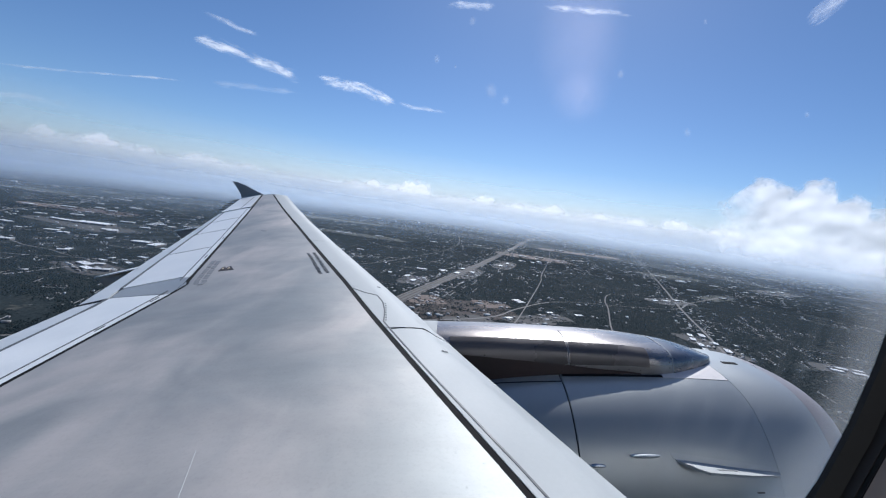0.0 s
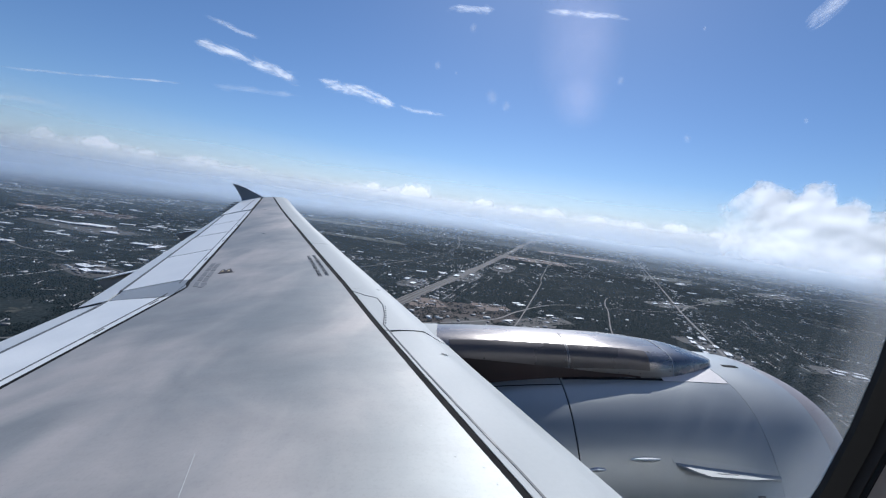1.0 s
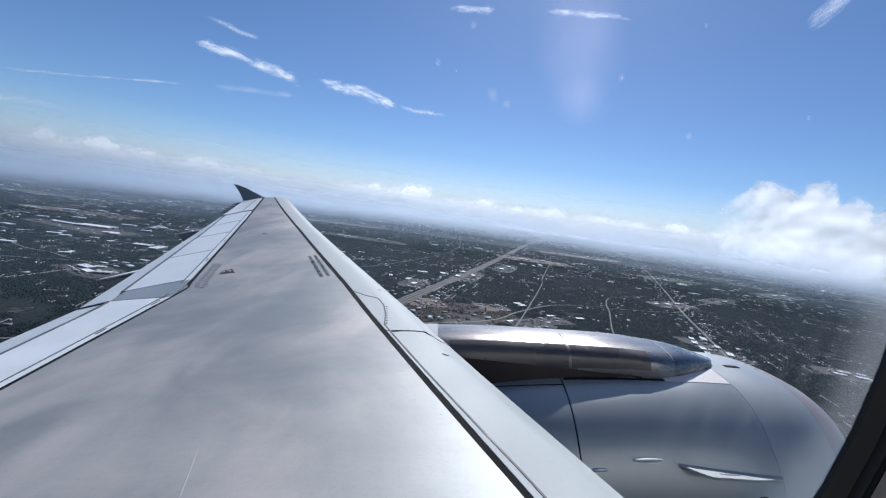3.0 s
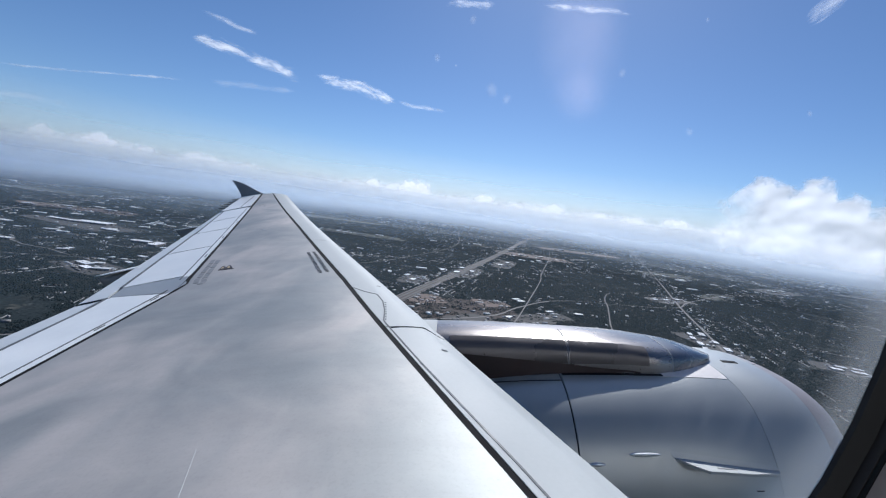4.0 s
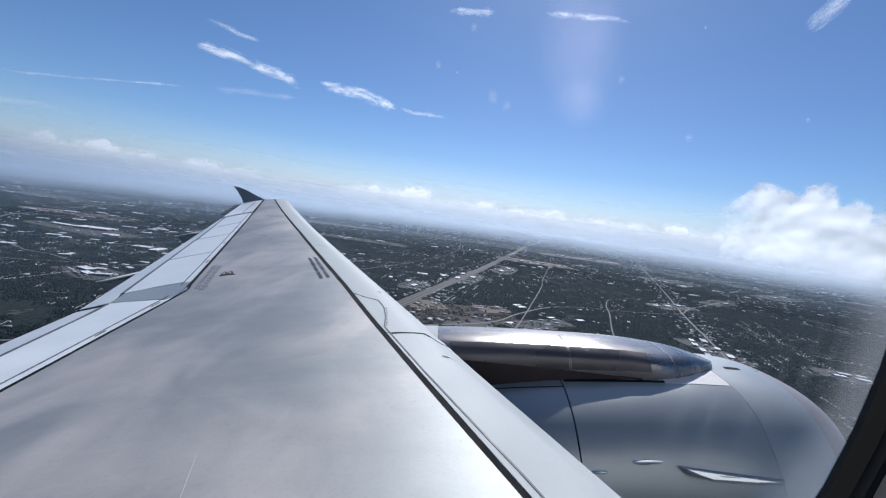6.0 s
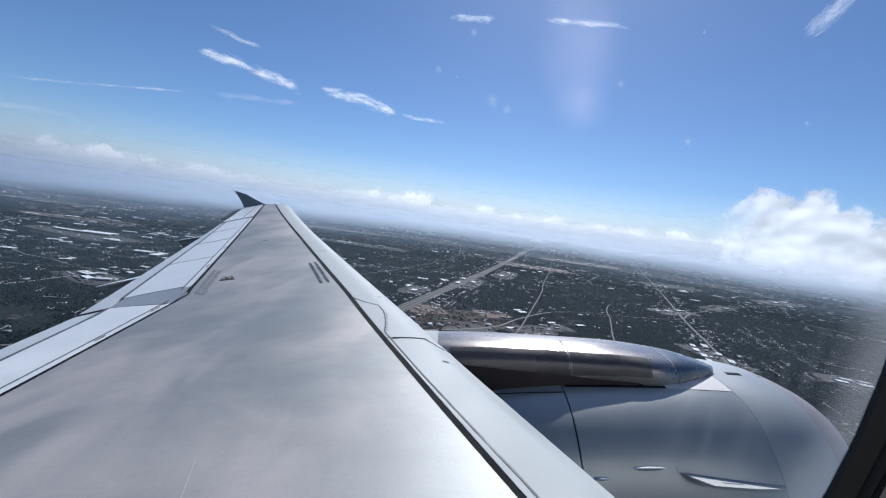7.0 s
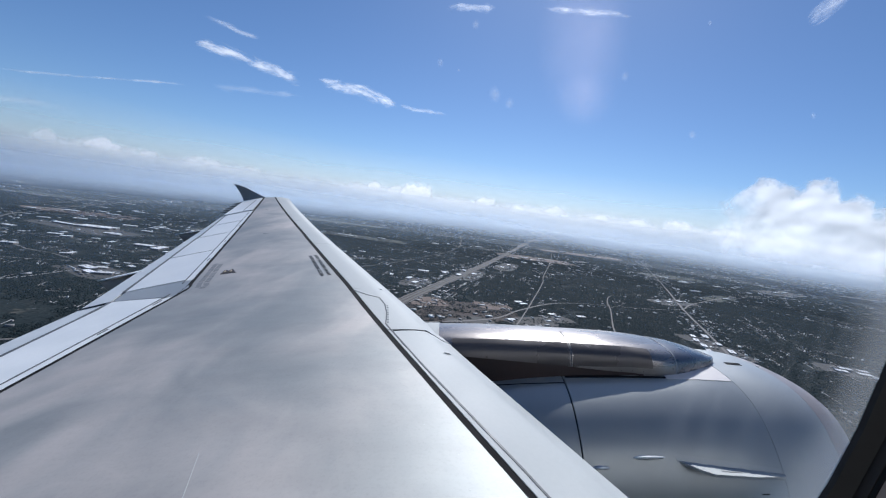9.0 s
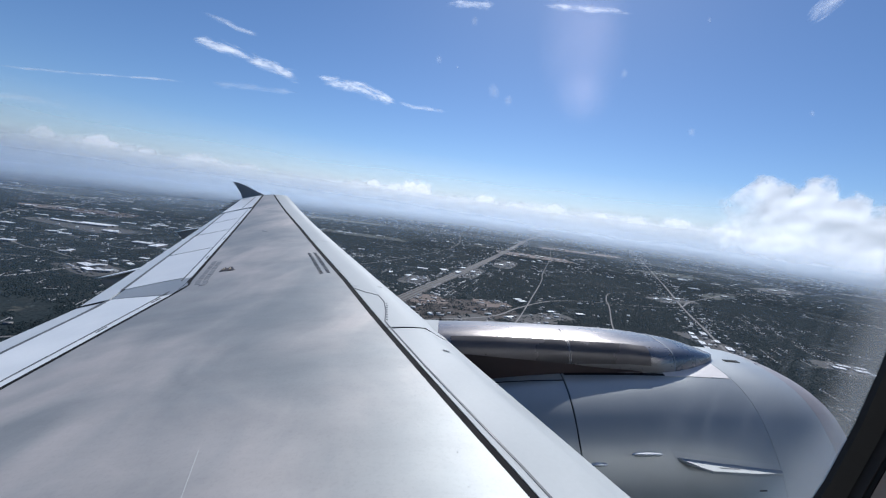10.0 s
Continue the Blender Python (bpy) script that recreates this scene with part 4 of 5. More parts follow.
window_ring("inner_seal", [(0.0060, 0.0964), (0.0061, 0.0955), (0.018, 0.0955), (0.018, 0.0964)], M_GASKET, window)
window_ring("inner_frame", [(0.0062, 0.0953), (0.0085, 0.086), (0.012, 0.075), (0.035, 0.045), (0.060, 0.040), (0.060, 0.0953)], M_CABIN, window, "beige plastic window frame")


def scuff(x0, z0, x1, z1, w):
    """A pale scuff streak on the pane's inner face."""
    a, b = Vector((x0, 0.1, z0)), Vector((x1, 0.1, z1))
    side = (b - a).cross(Vector((0, 1, 0))).normalized() * w
    verts = [EYE + p + side * s for p in (a, a.lerp(b, 0.5), b) for s in (-1, 0, 1)]
    faces = [(i * 3 + j, i * 3 + j + 1, i * 3 + j + 4, i * 3 + j + 3) for i in range(2) for j in range(2)]
    me = mesh_of("scuff", verts, faces, M_SCUFF)
    uv = me.uv_layers.new(name="span")
    for lp in me.loops:
        uv.data[lp.index].uv = (lp.vertex_index // 3 / 2, lp.vertex_index % 3 / 2)
    part("scuff", me, window, "pale scuff streak on the clear pane")


for x0, z0, x1, z1, w in ((0.066, -0.028, 0.052, -0.075, 0.0022), (0.074, -0.022, 0.060, -0.078, 0.0016), (0.082, -0.030, 0.071, -0.070, 0.0024), (0.090, -0.018, 0.076, -0.072, 0.0018), (0.097, -0.016, 0.084, -0.062, 0.0026), (0.103, -0.012, 0.092, -0.050, 0.0020), (0.060, -0.040, 0.048, -0.079, 0.0014), (0.106, -0.005, 0.098, -0.036, 0.0018)):
    scuff(x0, z0, x1, z1, w)


def smudge(x, z, r):
    """A faint round spot on the pane, pale in its middle."""
    n = 14
    verts, faces, uvs = [EYE + Vector((x, 0.0998, z))], [], [(0.5, 0.5)]
    for k in range(n):
        a = 2 * math.pi * k / n
        q = r * (1 + 0.08 * math.sin(2 * a + x * 900) + 0.05 * math.sin(5 * a))
        verts.append(EYE + Vector((x + q * math.cos(a), 0.0998, z + 1.25 * q * math.sin(a))))
        uvs.append((0.5 + 0.5 * math.cos(a) * 0.98, 0.0))
        faces.append((0, 1 + k, 1 + (k + 1) % n))
    me = mesh_of("smudge", verts, faces, M_SPOT)
    uv = me.uv_layers.new(name="span")
    for lp in me.loops:
        uv.data[lp.index].uv = uvs[lp.vertex_index]
    part("smudge", me, window, "faint pale spot on the pane")


def glare_fac(nt):
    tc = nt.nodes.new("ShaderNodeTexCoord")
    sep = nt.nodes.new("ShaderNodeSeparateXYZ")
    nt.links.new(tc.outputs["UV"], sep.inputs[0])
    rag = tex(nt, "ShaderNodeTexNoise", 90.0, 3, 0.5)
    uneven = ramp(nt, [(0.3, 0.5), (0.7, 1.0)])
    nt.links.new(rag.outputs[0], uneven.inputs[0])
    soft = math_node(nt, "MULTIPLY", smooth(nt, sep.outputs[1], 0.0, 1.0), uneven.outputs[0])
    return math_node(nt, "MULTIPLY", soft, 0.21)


M_GLARE = veil("pane_glare_veil", (0.88, 0.84, 1.0), glare_fac, 0.8)


def smear(x, z, rx, rz):
    """Glare on the pane put in as a soft pale violet patch, thinning out to its rim."""
    n, m = 20, 5
    verts, faces, uvs = [EYE + Vector((x, 0.0997, z))], [], [(0.5, 1.0)]
    for j in range(1, m + 1):
        for k in range(n):
            a = 2 * math.pi * k / n
            verts.append(EYE + Vector((x + rx * j / m * math.cos(a), 0.0997, z + rz * j / m * math.sin(a))))
            uvs.append((k / n, 1 - j / m))
    faces += [(0, 1 + k, 1 + (k + 1) % n) for k in range(n)]
    for j in range(m - 1):
        faces += [(1 + j * n + k, 1 + (j + 1) * n + k, 1 + (j + 1) * n + (k + 1) % n, 1 + j * n + (k + 1) % n) for k in range(n)]
    me = mesh_of("smear", verts, faces, M_GLARE)
    uv = me.uv_layers.new(name="span")
    for lp in me.loops:
        uv.data[lp.index].uv = uvs[lp.vertex_index]
    part("smear", me, window, "faint violet glare on the pane, added as a pale veil")


# violet column of sun glare, painted on the pane
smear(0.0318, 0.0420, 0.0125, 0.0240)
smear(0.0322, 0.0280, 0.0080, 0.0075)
for x, z, r in ((-0.0021, 0.0364, 0.0010), (0.0583, 0.0188, 0.0011), (0.0023, 0.0346, 0.0004), (0.0613, 0.0445, 0.0006), (0.0418, 0.0326, 0.0011), (0.0109, 0.0289, 0.0018), (0.0144, 0.0267, 0.0013), (0.0064, 0.0450, 0.0011), (0.0867, 0.0229, 0.0008)):
    smudge(x, z, r)


def hull(name, r0, r1, material):
    """The round side of the aircraft, left open round the window."""
    cz, n, m = 4.05, 60, 24
    x0, x1 = EYE.x - 5.0, EYE.x + 5.0
    xs = sorted([lerp(x0, x1, k / m) for k in range(m + 1)] + [EYE.x - 0.21, EYE.x + 0.17])
    az = sorted([2 * math.pi * k / n for k in range(n)] + [math.asin((EYE.z - 0.18 - cz) / r1), math.asin((EYE.z + 0.30 - cz) / r1)])
    verts, faces, na = [], [], len(az)
    for x in xs:
        for r in (r0, r1):
            verts += [(x, r * math.cos(a), cz + r * math.sin(a)) for a in az]
    def idx(i, w, k):
        return (i * 2 + w) * na + k % na
    for i in range(len(xs) - 1):
        for k in range(na):
            mx = (xs[i] + xs[i + 1]) / 2
            ma = (az[k] + (az[(k + 1) % na] if k + 1 < na else 2 * math.pi)) / 2
            inside = EYE.x - 0.21 < mx < EYE.x + 0.17 and math.cos(ma) > 0 and EYE.z - 0.18 < cz + r1 * math.sin(ma) < EYE.z + 0.30
            far_window = 4.2 < cz + r1 * math.sin(ma) < 4.6 and i % 2 == 0 and (math.cos(ma) < 0 or abs(mx - EYE.x) > 0.5)
            if inside or far_window:
                continue
            faces.append((idx(i, 1, k), idx(i + 1, 1, k), idx(i + 1, 1, k + 1), idx(i, 1, k + 1)))
            faces.append((idx(i, 0, k + 1), idx(i + 1, 0, k + 1), idx(i + 1, 0, k), idx(i, 0, k)))
    for i in (0, len(xs) - 1):
        faces.append(tuple(idx(i, 1, k) for k in range(na)))
    return tidy(mesh_of(name, verts, faces, material))


fuselage = thing("fuselage", "white round aircraft fuselage with a beige cabin lining", "fuselage", kind="structure")
part("outer_skin", hull("outer_skin", 1.962, 1.975, M_HULL), fuselage)
part("cabin_lining", hull("cabin_lining", 1.905, 1.955, M_CABIN), fuselage, "beige plastic cabin lining")


def plate_round_window():
    """The flat plate that closes the lining round the window."""
    n = 64
    inner = [EYE + Vector((x, 0.068, z)) for x, z in outline(0.030)]
    outer = []
    for x, z in outline(0.0185):
        a = math.atan2(z - 0.06, x + 0.02)
        k = min(0.21 / max(abs(math.cos(a)), 1e-6), 0.26 / max(abs(math.sin(a)), 1e-6))
        outer.append(EYE + Vector((-0.02 + k * math.cos(a), 0.064, 0.06 + k * math.sin(a))))
    verts = inner + outer + [v + Vector((0, 0.018, 0)) for v in inner] + [v + Vector((0, 0.018, 0)) for v in outer]
    faces = []
    for k in range(n):
        j = (k + 1) % n
        faces += [(k, j, n + j, n + k), (2 * n + k, 3 * n + k, 3 * n + j, 2 * n + j), (k, 2 * n + k, 2 * n + j, j), (n + k, n + j, 3 * n + j, 3 * n + k)]
    return tidy(mesh_of("window_plate", verts, faces, M_CABIN))


part("window_plate", plate_round_window(), fuselage)


def slab_box(name, lo, hi, material):
    x0, y0, z0 = lo
    x1, y1, z1 = hi
    v = [(x, y, z) for z in (z0, z1) for y in (y0, y1) for x in (x0, x1)]
    f = [(0, 2, 3, 1), (4, 5, 7, 6), (0, 1, 5, 4), (2, 6, 7, 3), (0, 4, 6, 2), (1, 3, 7, 5)]
    return mesh_of(name, v, f, material)


part("cabin_floor", slab_box("cabin_floor", (EYE.x - 4.95, -1.75, 3.38), (EYE.x + 4.95, 1.75, 3.42), M_CARPET), fuselage)

# ---- land below ----


def disc_sheet():
    rings = [0, 60, 120, 200, 300, 450, 650, 900, 1300, 1800, 2500, 3400, 4930]
    n = 96
    verts, faces = [(0, 0, 0)], []
    for r in rings[1:]:
        verts += [(r * math.cos(2 * math.pi * k / n), r * math.sin(2 * math.pi * k / n), 0) for k in range(n)]
    faces += [(0, 1 + k, 1 + (k + 1) % n) for k in range(n)]
    for i in range(len(rings) - 2):
        a, b = 1 + i * n, 1 + (i + 1) * n
        faces += [(a + k, b + k, b + (k + 1) % n, a + (k + 1) % n) for k in range(n)]
    return mesh_of("ground", verts, faces, M_LAND)


thing("ground", "dark wooded suburban land with clearings, seen from the air", "ground", Matrix(), disc_sheet(), kind="structure")

ROADS = {
    "highway": ([(-230, -120), (-120, 230), (-47, 478), (-10, 601), (109, 989), (262, 1528), (450, 2200), (900, 3600)], 16.0, M_CONC),
    "avenue": ([(20, 250), (63, 381), (90, 445), (132, 574), (198, 788), (222, 885), (328, 1250), (439, 1674), (700, 2600)], 1.4, M_CONC),
    "arterial": ([(190, 120), (307, 388), (327, 437), (365, 538), (424, 696), (546, 993), (745, 1492), (1300, 2900)], 3.4, M_CONC),
    "cross_road": ([(-420, 150), (-60, 380), (59, 456), (108, 524), (166, 593), (230, 628), (307, 647), (414, 691), (499, 786), (760, 1010), (1300, 1350)], 2.6, M_CONC),
    "side_road": ([(190, 380), (206, 441), (221, 497), (262, 610), (281, 672), (310, 735), (345, 766), (430, 830)], 1.4, M_CONC),
    "west_road": ([(-380, 200), (-620, 480), (-811, 727), (-853, 817), (-918, 957), (-967, 1071), (-1046, 1257), (-1150, 1800)], 5.0, M_CONC),
    "south_road": ([(-900, 560), (-560, 600), (-300, 700), (-120, 820), (70, 880)], 3.5, M_CONC),
    "ring_road": ([(-900, 1500), (-200, 1450), (262, 1528), (760, 1480), (1500, 1700)], 4.5, M_CONC),
    "lane": ([(-420, 340), (-404, 375), (-399, 417), (-392, 470), (-360, 530)], 1.5, M_STREET),
    "old_road": ([(-640, 545), (-587, 526), (-521, 493), (-488, 489), (-440, 470)], 2.0, M_CONC),
    "farm_road": ([(-700, 380), (-420, 470), (-180, 640), (-60, 900), (40, 1300), (60, 1900)], 2.2, M_CONC),
}


def smooth_line(pts, step=14.0):
    out = []
    p = [Vector((*q, 0)) for q in pts]
    p = [2 * p[0] - p[1]] + p + [2 * p[-1] - p[-2]]
    for a, b, c, d in zip(p, p[1:], p[2:], p[3:]):
        n = max(2, int((c - b).length / step))
        for k in range(n):
            t = k / n
            out.append(0.5 * ((2 * b) + (c - a) * t + (2 * a - 5 * b + 4 * c - d) * t * t + (3 * b - a - 3 * c + d) * t ** 3))
    out.append(p[-2])
    return out


def ribbon(line, width, z, shift=0.0):
    verts, faces = [], []
    for i, q in enumerate(line):
        d = (line[min(i + 1, len(line) - 1)] - line[max(i - 1, 0)]).normalized()
        side = Vector((d.y, -d.x, 0))
        for w in (-width / 2, width / 2):
            verts.append(q + side * (w + shift) + Vector((0, 0, z)))
        for w in (-width / 2 - 0.15, width / 2 + 0.15):
            verts.append(q + side * (w + shift) + Vector((0, 0, -0.02)))
        if i:
            a, b = (i - 1) * 4, i * 4
            faces += [(a, a + 1, b + 1, b), (a + 2, a, b, b + 2), (a + 1, a + 3, b + 3, b + 1)]
    return verts, faces


LINES = []
for i, (nm, (pts, width, m)) in enumerate(ROADS.items()):
    line = smooth_line(pts)
    LINES.append((np.array([(q.x, q.y) for q in line]), width))
    if nm == "highway":
        v, f = ribbon(line, width + 5, 0.03)
        hw = thing("road", "wide pale concrete highway with service roads and a median", "road", Matrix(), mesh_of("road", v, f, M_THIN), kind="structure")
        for sh, w, mm in ((-3.0, 4.4, M_HWAY), (3.0, 4.4, M_HWAY), (-8.0, 1.9, M_ASPH), (8.0, 1.9, M_ASPH)):
            v, f = ribbon(line, w, 0.08, sh)
            part("carriageway", mesh_of("carriageway", v, f, mm), hw)
    else:
        v, f = ribbon(line, width, 0.05 + 0.004 * i)
        thing("road", "pale concrete road through the suburb", "road", Matrix(), mesh_of("road", v, f, m), kind="structure")


def clear_of_roads(x, y, extra):
    """True for points farther than extra metres from every large road."""
    ok = np.ones(len(x), bool)
    for pts, width in LINES:
        seg = pts
        for a, b in zip(seg[:-1], seg[1:]):
            near = (np.abs(x - a[0]) < 60) & (np.abs(y - a[1]) < 60)
            if not near.any():
                continue
            px, py = x[near] - a[0], y[near] - a[1]
            d = b - a
            t = np.clip((px * d[0] + py * d[1]) / (d @ d), 0, 1)
            dist = np.hypot(px - t * d[0], py - t * d[1])
            ok[near] &= dist > width / 2 + extra
    return ok


rng = np.random.default_rng(7)


def patch(name, centre, a, b, turn, z, material, label, category):
    """An uneven flat plot."""
    n = 28
    verts = [(0, 0, z)]
    for k in range(n):
        t = 2 * math.pi * k / n
        c, s = math.cos(t), math.sin(t)
        q = (abs(c) ** 4 + abs(s) ** 4) ** -0.25 * (0.95 + 0.28 * noise.noise(Vector((c * 1.3, s * 1.3, centre[0] * 0.1))) + 0.16 * noise.noise(Vector((c * 5, s * 5, centre[1] * 0.1))))
        verts.append((a * c * q, b * s * q, z))
    verts += [(v[0] * 1.01, v[1] * 1.01, -0.02) for v in verts[1:]]
    faces = [(0, 1 + k, 1 + (k + 1) % n) for k in range(n)] + [(1 + k, 1 + n + k, 1 + n + (k + 1) % n, 1 + (k + 1) % n) for k in range(n)]
    return thing(name, label, category, pose(*centre, 0, 0, 0, turn), mesh_of(name, verts, faces, material), kind="structure")


PLOTS = [
    ((25, 478), 82, 44, 25, M_THIN), ((72, 528), 24, 20, 20, M_DIRT), ((112, 470), 34, 22, 35, M_LOT), ((40, 430), 30, 22, 30, M_LOT), ((150, 500), 22, 16, 30, M_LOT), ((-15, 505), 26, 24, 20, M_DIRT),
    ((-640, 700), 110, 34, -12, M_LOT), ((-380, 432), 46, 24, -20, M_LOT),
    ((330, 470), 20, 46, 20, M_LOT), ((462, 440), 34, 22, -10, M_LOT), ((420, 320), 40, 24, -20, M_GRASS), ((-820, 900), 120, 40, 10, M_DIRT), ((-480, 900), 90, 50, 15, M_GRASS),
    ((50, 760), 26, 70, -17, M_LOT), ((150, 960), 24, 80, -17, M_LOT), ((-40, 620), 20, 40, -17, M_LOT), ((440, 760), 60, 26, 30, M_LOT), ((620, 900), 80, 24, 40, M_GRASS),
    ((280, 1250), 120, 60, 0, M_DIRT), ((700, 1250), 120, 50, 20, M_GRASS), ((-250, 1200), 140, 50, 0, M_GRASS), ((1000, 1200), 120, 40, 30, M_LOT), ((-1200, 1200), 160, 50, 0, M_GRASS), ((560, 1700), 200, 60, 10, M_DIRT), ((-500, 1700), 220, 60, 5, M_GRASS),
]
for i, (c, a, b, turn, m) in enumerate(PLOTS):
    lab = {"bare_brown_soil": "bare brown soil clearing", "brown_thinned_ground": "brown ground with scattered trees and sheds", "parking_asphalt": "grey paved parking ground", "dry_green_turf": "open dry green field"}[m.name]
    patch("clearing", (*c,), a, b, turn, 0.02 + 0.004 * (i % 4), m, lab, "clearing")


def clear_of_plots(x, y, keep=1.0, spare=None):
    ok = np.ones(len(x), bool)
    for (cx, cy), a, b, turn, m in PLOTS:
        if m is spare:
            continue
        t = radians(turn)
        u, v = (x - cx) * math.cos(t) + (y - cy) * math.sin(t), -(x - cx) * math.sin(t) + (y - cy) * math.cos(t)
        ok &= (np.abs(u / a) ** 4 + np.abs(v / b) ** 4) > keep
    return ok


def fan_points(n, r0, r1, power):
    """Random places in the fan of land before the wing, thinning with distance."""
    r = (r0 ** power + (r1 ** power - r0 ** power) * rng.random(n)) ** (1 / power)
    a = np.radians(rng.uniform(-60, 57, n))
    return r * np.sin(a), r * np.cos(a)


def value_noise(x, y, size, seed):
    """Smooth random field on a lattice, 0 to 1."""
    g = np.random.default_rng(seed).random((256, 256))
    u, v = x / size + 500.0, y / size + 500.0
    i, j = np.floor(u).astype(int), np.floor(v).astype(int)
    fu, fv = u - i, v - j
    fu, fv = fu * fu * (3 - 2 * fu), fv * fv * (3 - 2 * fv)
    i, j, i1, j1 = i % 256, j % 256, (i + 1) % 256, (j + 1) % 256
    return (g[i, j] * (1 - fu) + g[i1, j] * fu) * (1 - fv) + (g[i, j1] * (1 - fu) + g[i1, j1] * fu) * fv


def stuff_mesh(name, verts, faces, material):
    """One mesh from arrays of vertices and equal-sided faces."""
    me = bpy.data.meshes.new(name)
    me.vertices.add(len(verts))
    me.vertices.foreach_set("co", verts.astype(np.float32).ravel())
    k = faces.shape[1]
    me.loops.add(faces.size)
    me.loops.foreach_set("vertex_index", faces.astype(np.int32).ravel())
    me.polygons.add(len(faces))
    me.polygons.foreach_set("loop_start", np.arange(0, faces.size, k, dtype=np.int32))
    me.materials.append(material)
    me.update(calc_edges=True)
    me.validate()
    return me


# local streets in blocks, and houses along them
STREETS = []


def lay_streets():
    for k in range(2000):
        x, y = fan_points(1, 180, 1700, 1.3)
        x, y = float(x[0]), float(y[0])
        west = x < -0.3 * y and y < 520
        if k > 1500 and not west:
            continue
        if (not west and value_noise(np.array([x]), np.array([y]), 130, 9)[0] < 0.48) or not clear_of_plots(np.array([x]), np.array([y]))[0]:
            continue
        base = 17 + 25 * (value_noise(np.array([x]), np.array([y]), 300, 11)[0] - 0.5) - (35 if west else 0)
        turn = radians(base + (0 if rng.random() < 0.72 else 90))
        length = rng.uniform(5, 20) if west else rng.uniform(10, 46) * (1 + y / 2500)
        d = np.array([math.sin(turn), math.cos(turn)])
        STREETS.append((np.array([x, y]) - d * length / 2, np.array([x, y]) + d * length / 2))


lay_streets()


def off_streets(x, y):
    """True for points that lie on none of the local streets."""
    grid = np.zeros((4200, 2200), bool)
    for a, b in STREETS:
        n = int(np.hypot(*(b - a)) / 0.5) + 2
        t = np.linspace(0, 1, n)
        for dx in (-0.6, 0.6):
            for dy in (-0.6, 0.6):
                i = np.clip((a[0] + (b[0] - a[0]) * t + dx + 2100).astype(int), 0, 4199)
                j = np.clip((a[1] + (b[1] - a[1]) * t + dy).astype(int), 0, 2199)
                grid[i, j] = True
    return ~grid[np.clip((x + 2100).astype(int), 0, 4199), np.clip(y.astype(int), 0, 2199)]


def woods():
    """Tree crowns as low lumpy clumps, unevenly spread, none on the roads."""
    x, y = fan_points(600000, 160, 1700, 1.15)
    d = value_noise(x, y, 60, 3) * 0.55 + value_noise(x, y, 14, 4) * 0.45
    d = d - np.where((x < -0.3 * y) & (y < 900), np.where(y < 480, 0.06, 0.14), 0.0)
    keep = (d > 0.17 + 0.24 * rng.random(len(x))) & clear_of_roads(x, y, 0.8) & (clear_of_plots(x, y, spare=M_THIN) | (value_noise(x, y, 9, 5) * 0.6 + 0.4 * rng.random(len(x)) > 0.66)) & off_streets(x, y)
    keep &= clear_of_plots(x, y) | (rng.random(len(x)) < 0.5)
    x, y = x[keep], y[keep]
    n = len(x)
    size = rng.uniform(0.38, 0.95, n) * (1 + np.hypot(x, y) / 1400)
    ang = rng.uniform(0, 6.28, n)
    m = 4
    verts = np.zeros((n, m + 1, 3))
    for k in range(m):
        a = ang + k * 2 * np.pi / m
        r0 = size * rng.uniform(0.75, 1.25, n)
        verts[:, k] = np.stack([x + r0 * np.cos(a), y + r0 * np.sin(a), size * rng.uniform(-0.1, 0.35, n)], 1)
    verts[:, m] = np.stack([x + size * rng.uniform(-0.3, 0.3, n), y + size * rng.uniform(-0.3, 0.3, n), size * rng.uniform(0.8, 1.3, n)], 1)
    tri = np.array([(k, (k + 1) % m, m) for k in range(m)])
    faces = (np.arange(n)[:, None, None] * (m + 1) + tri[None]).reshape(-1, 3)
    return stuff_mesh("woods", verts.reshape(-1, 3), faces, M_TREE)


thing("woods", "dark green and brown treetops of the suburb's woods", "trees", Matrix(), woods(), kind="stuff")

def street_mesh():
    v, f = [], []
    for k, (a, b) in enumerate(STREETS):
        vv, ff = ribbon([Vector((*lerp(a, b, t), 0)) + Vector((0.25 * math.sin(7 * t + k), 0, 0)) for t in (0, 0.25, 0.5, 0.75, 1)], 0.7, 0.03 + 0.0007 * (k % 25))
        f += [tuple(i + len(v) for i in q) for q in ff]
        v += vv
    return mesh_of("local_streets", v, f, M_STREET)


thing("local_streets", "pale narrow residential streets between the trees", "street", Matrix(), street_mesh(), kind="stuff")


def box_rows(cx, cy, w, d, h, ang, gable):
    """Little houses: walls and a gabled or flat roof, ten vertices each."""
    n = len(cx)
    base = np.array([(-1, -1), (1, -1), (1, 1), (-1, 1)], float)
    verts = np.zeros((n, 10, 3))
    c, s = np.cos(ang), np.sin(ang)

    def put(i, u, v, z):
        verts[:, i] = np.stack([cx + u * c - v * s, cy + u * s + v * c, z], 1)

    for k, (a, b) in enumerate(base):
        put(k, a * w / 2, b * d / 2, np.full(n, -0.02))
        put(4 + k, a * w / 2, b * d / 2, h)
    put(8, -w / 2, 0 * d, h + gable)
    put(9, w / 2, 0 * d, h + gable)
    tri = np.array([(0, 1, 5), (0, 5, 4), (1, 2, 6), (1, 6, 5), (2, 3, 7), (2, 7, 6), (3, 0, 4), (3, 4, 7), (4, 5, 9), (4, 9, 8), (6, 7, 8), (6, 8, 9), (7, 4, 8), (5, 6, 9)])
    return verts.reshape(-1, 3), (np.arange(n)[:, None, None] * 10 + tri[None]).reshape(-1, 3)


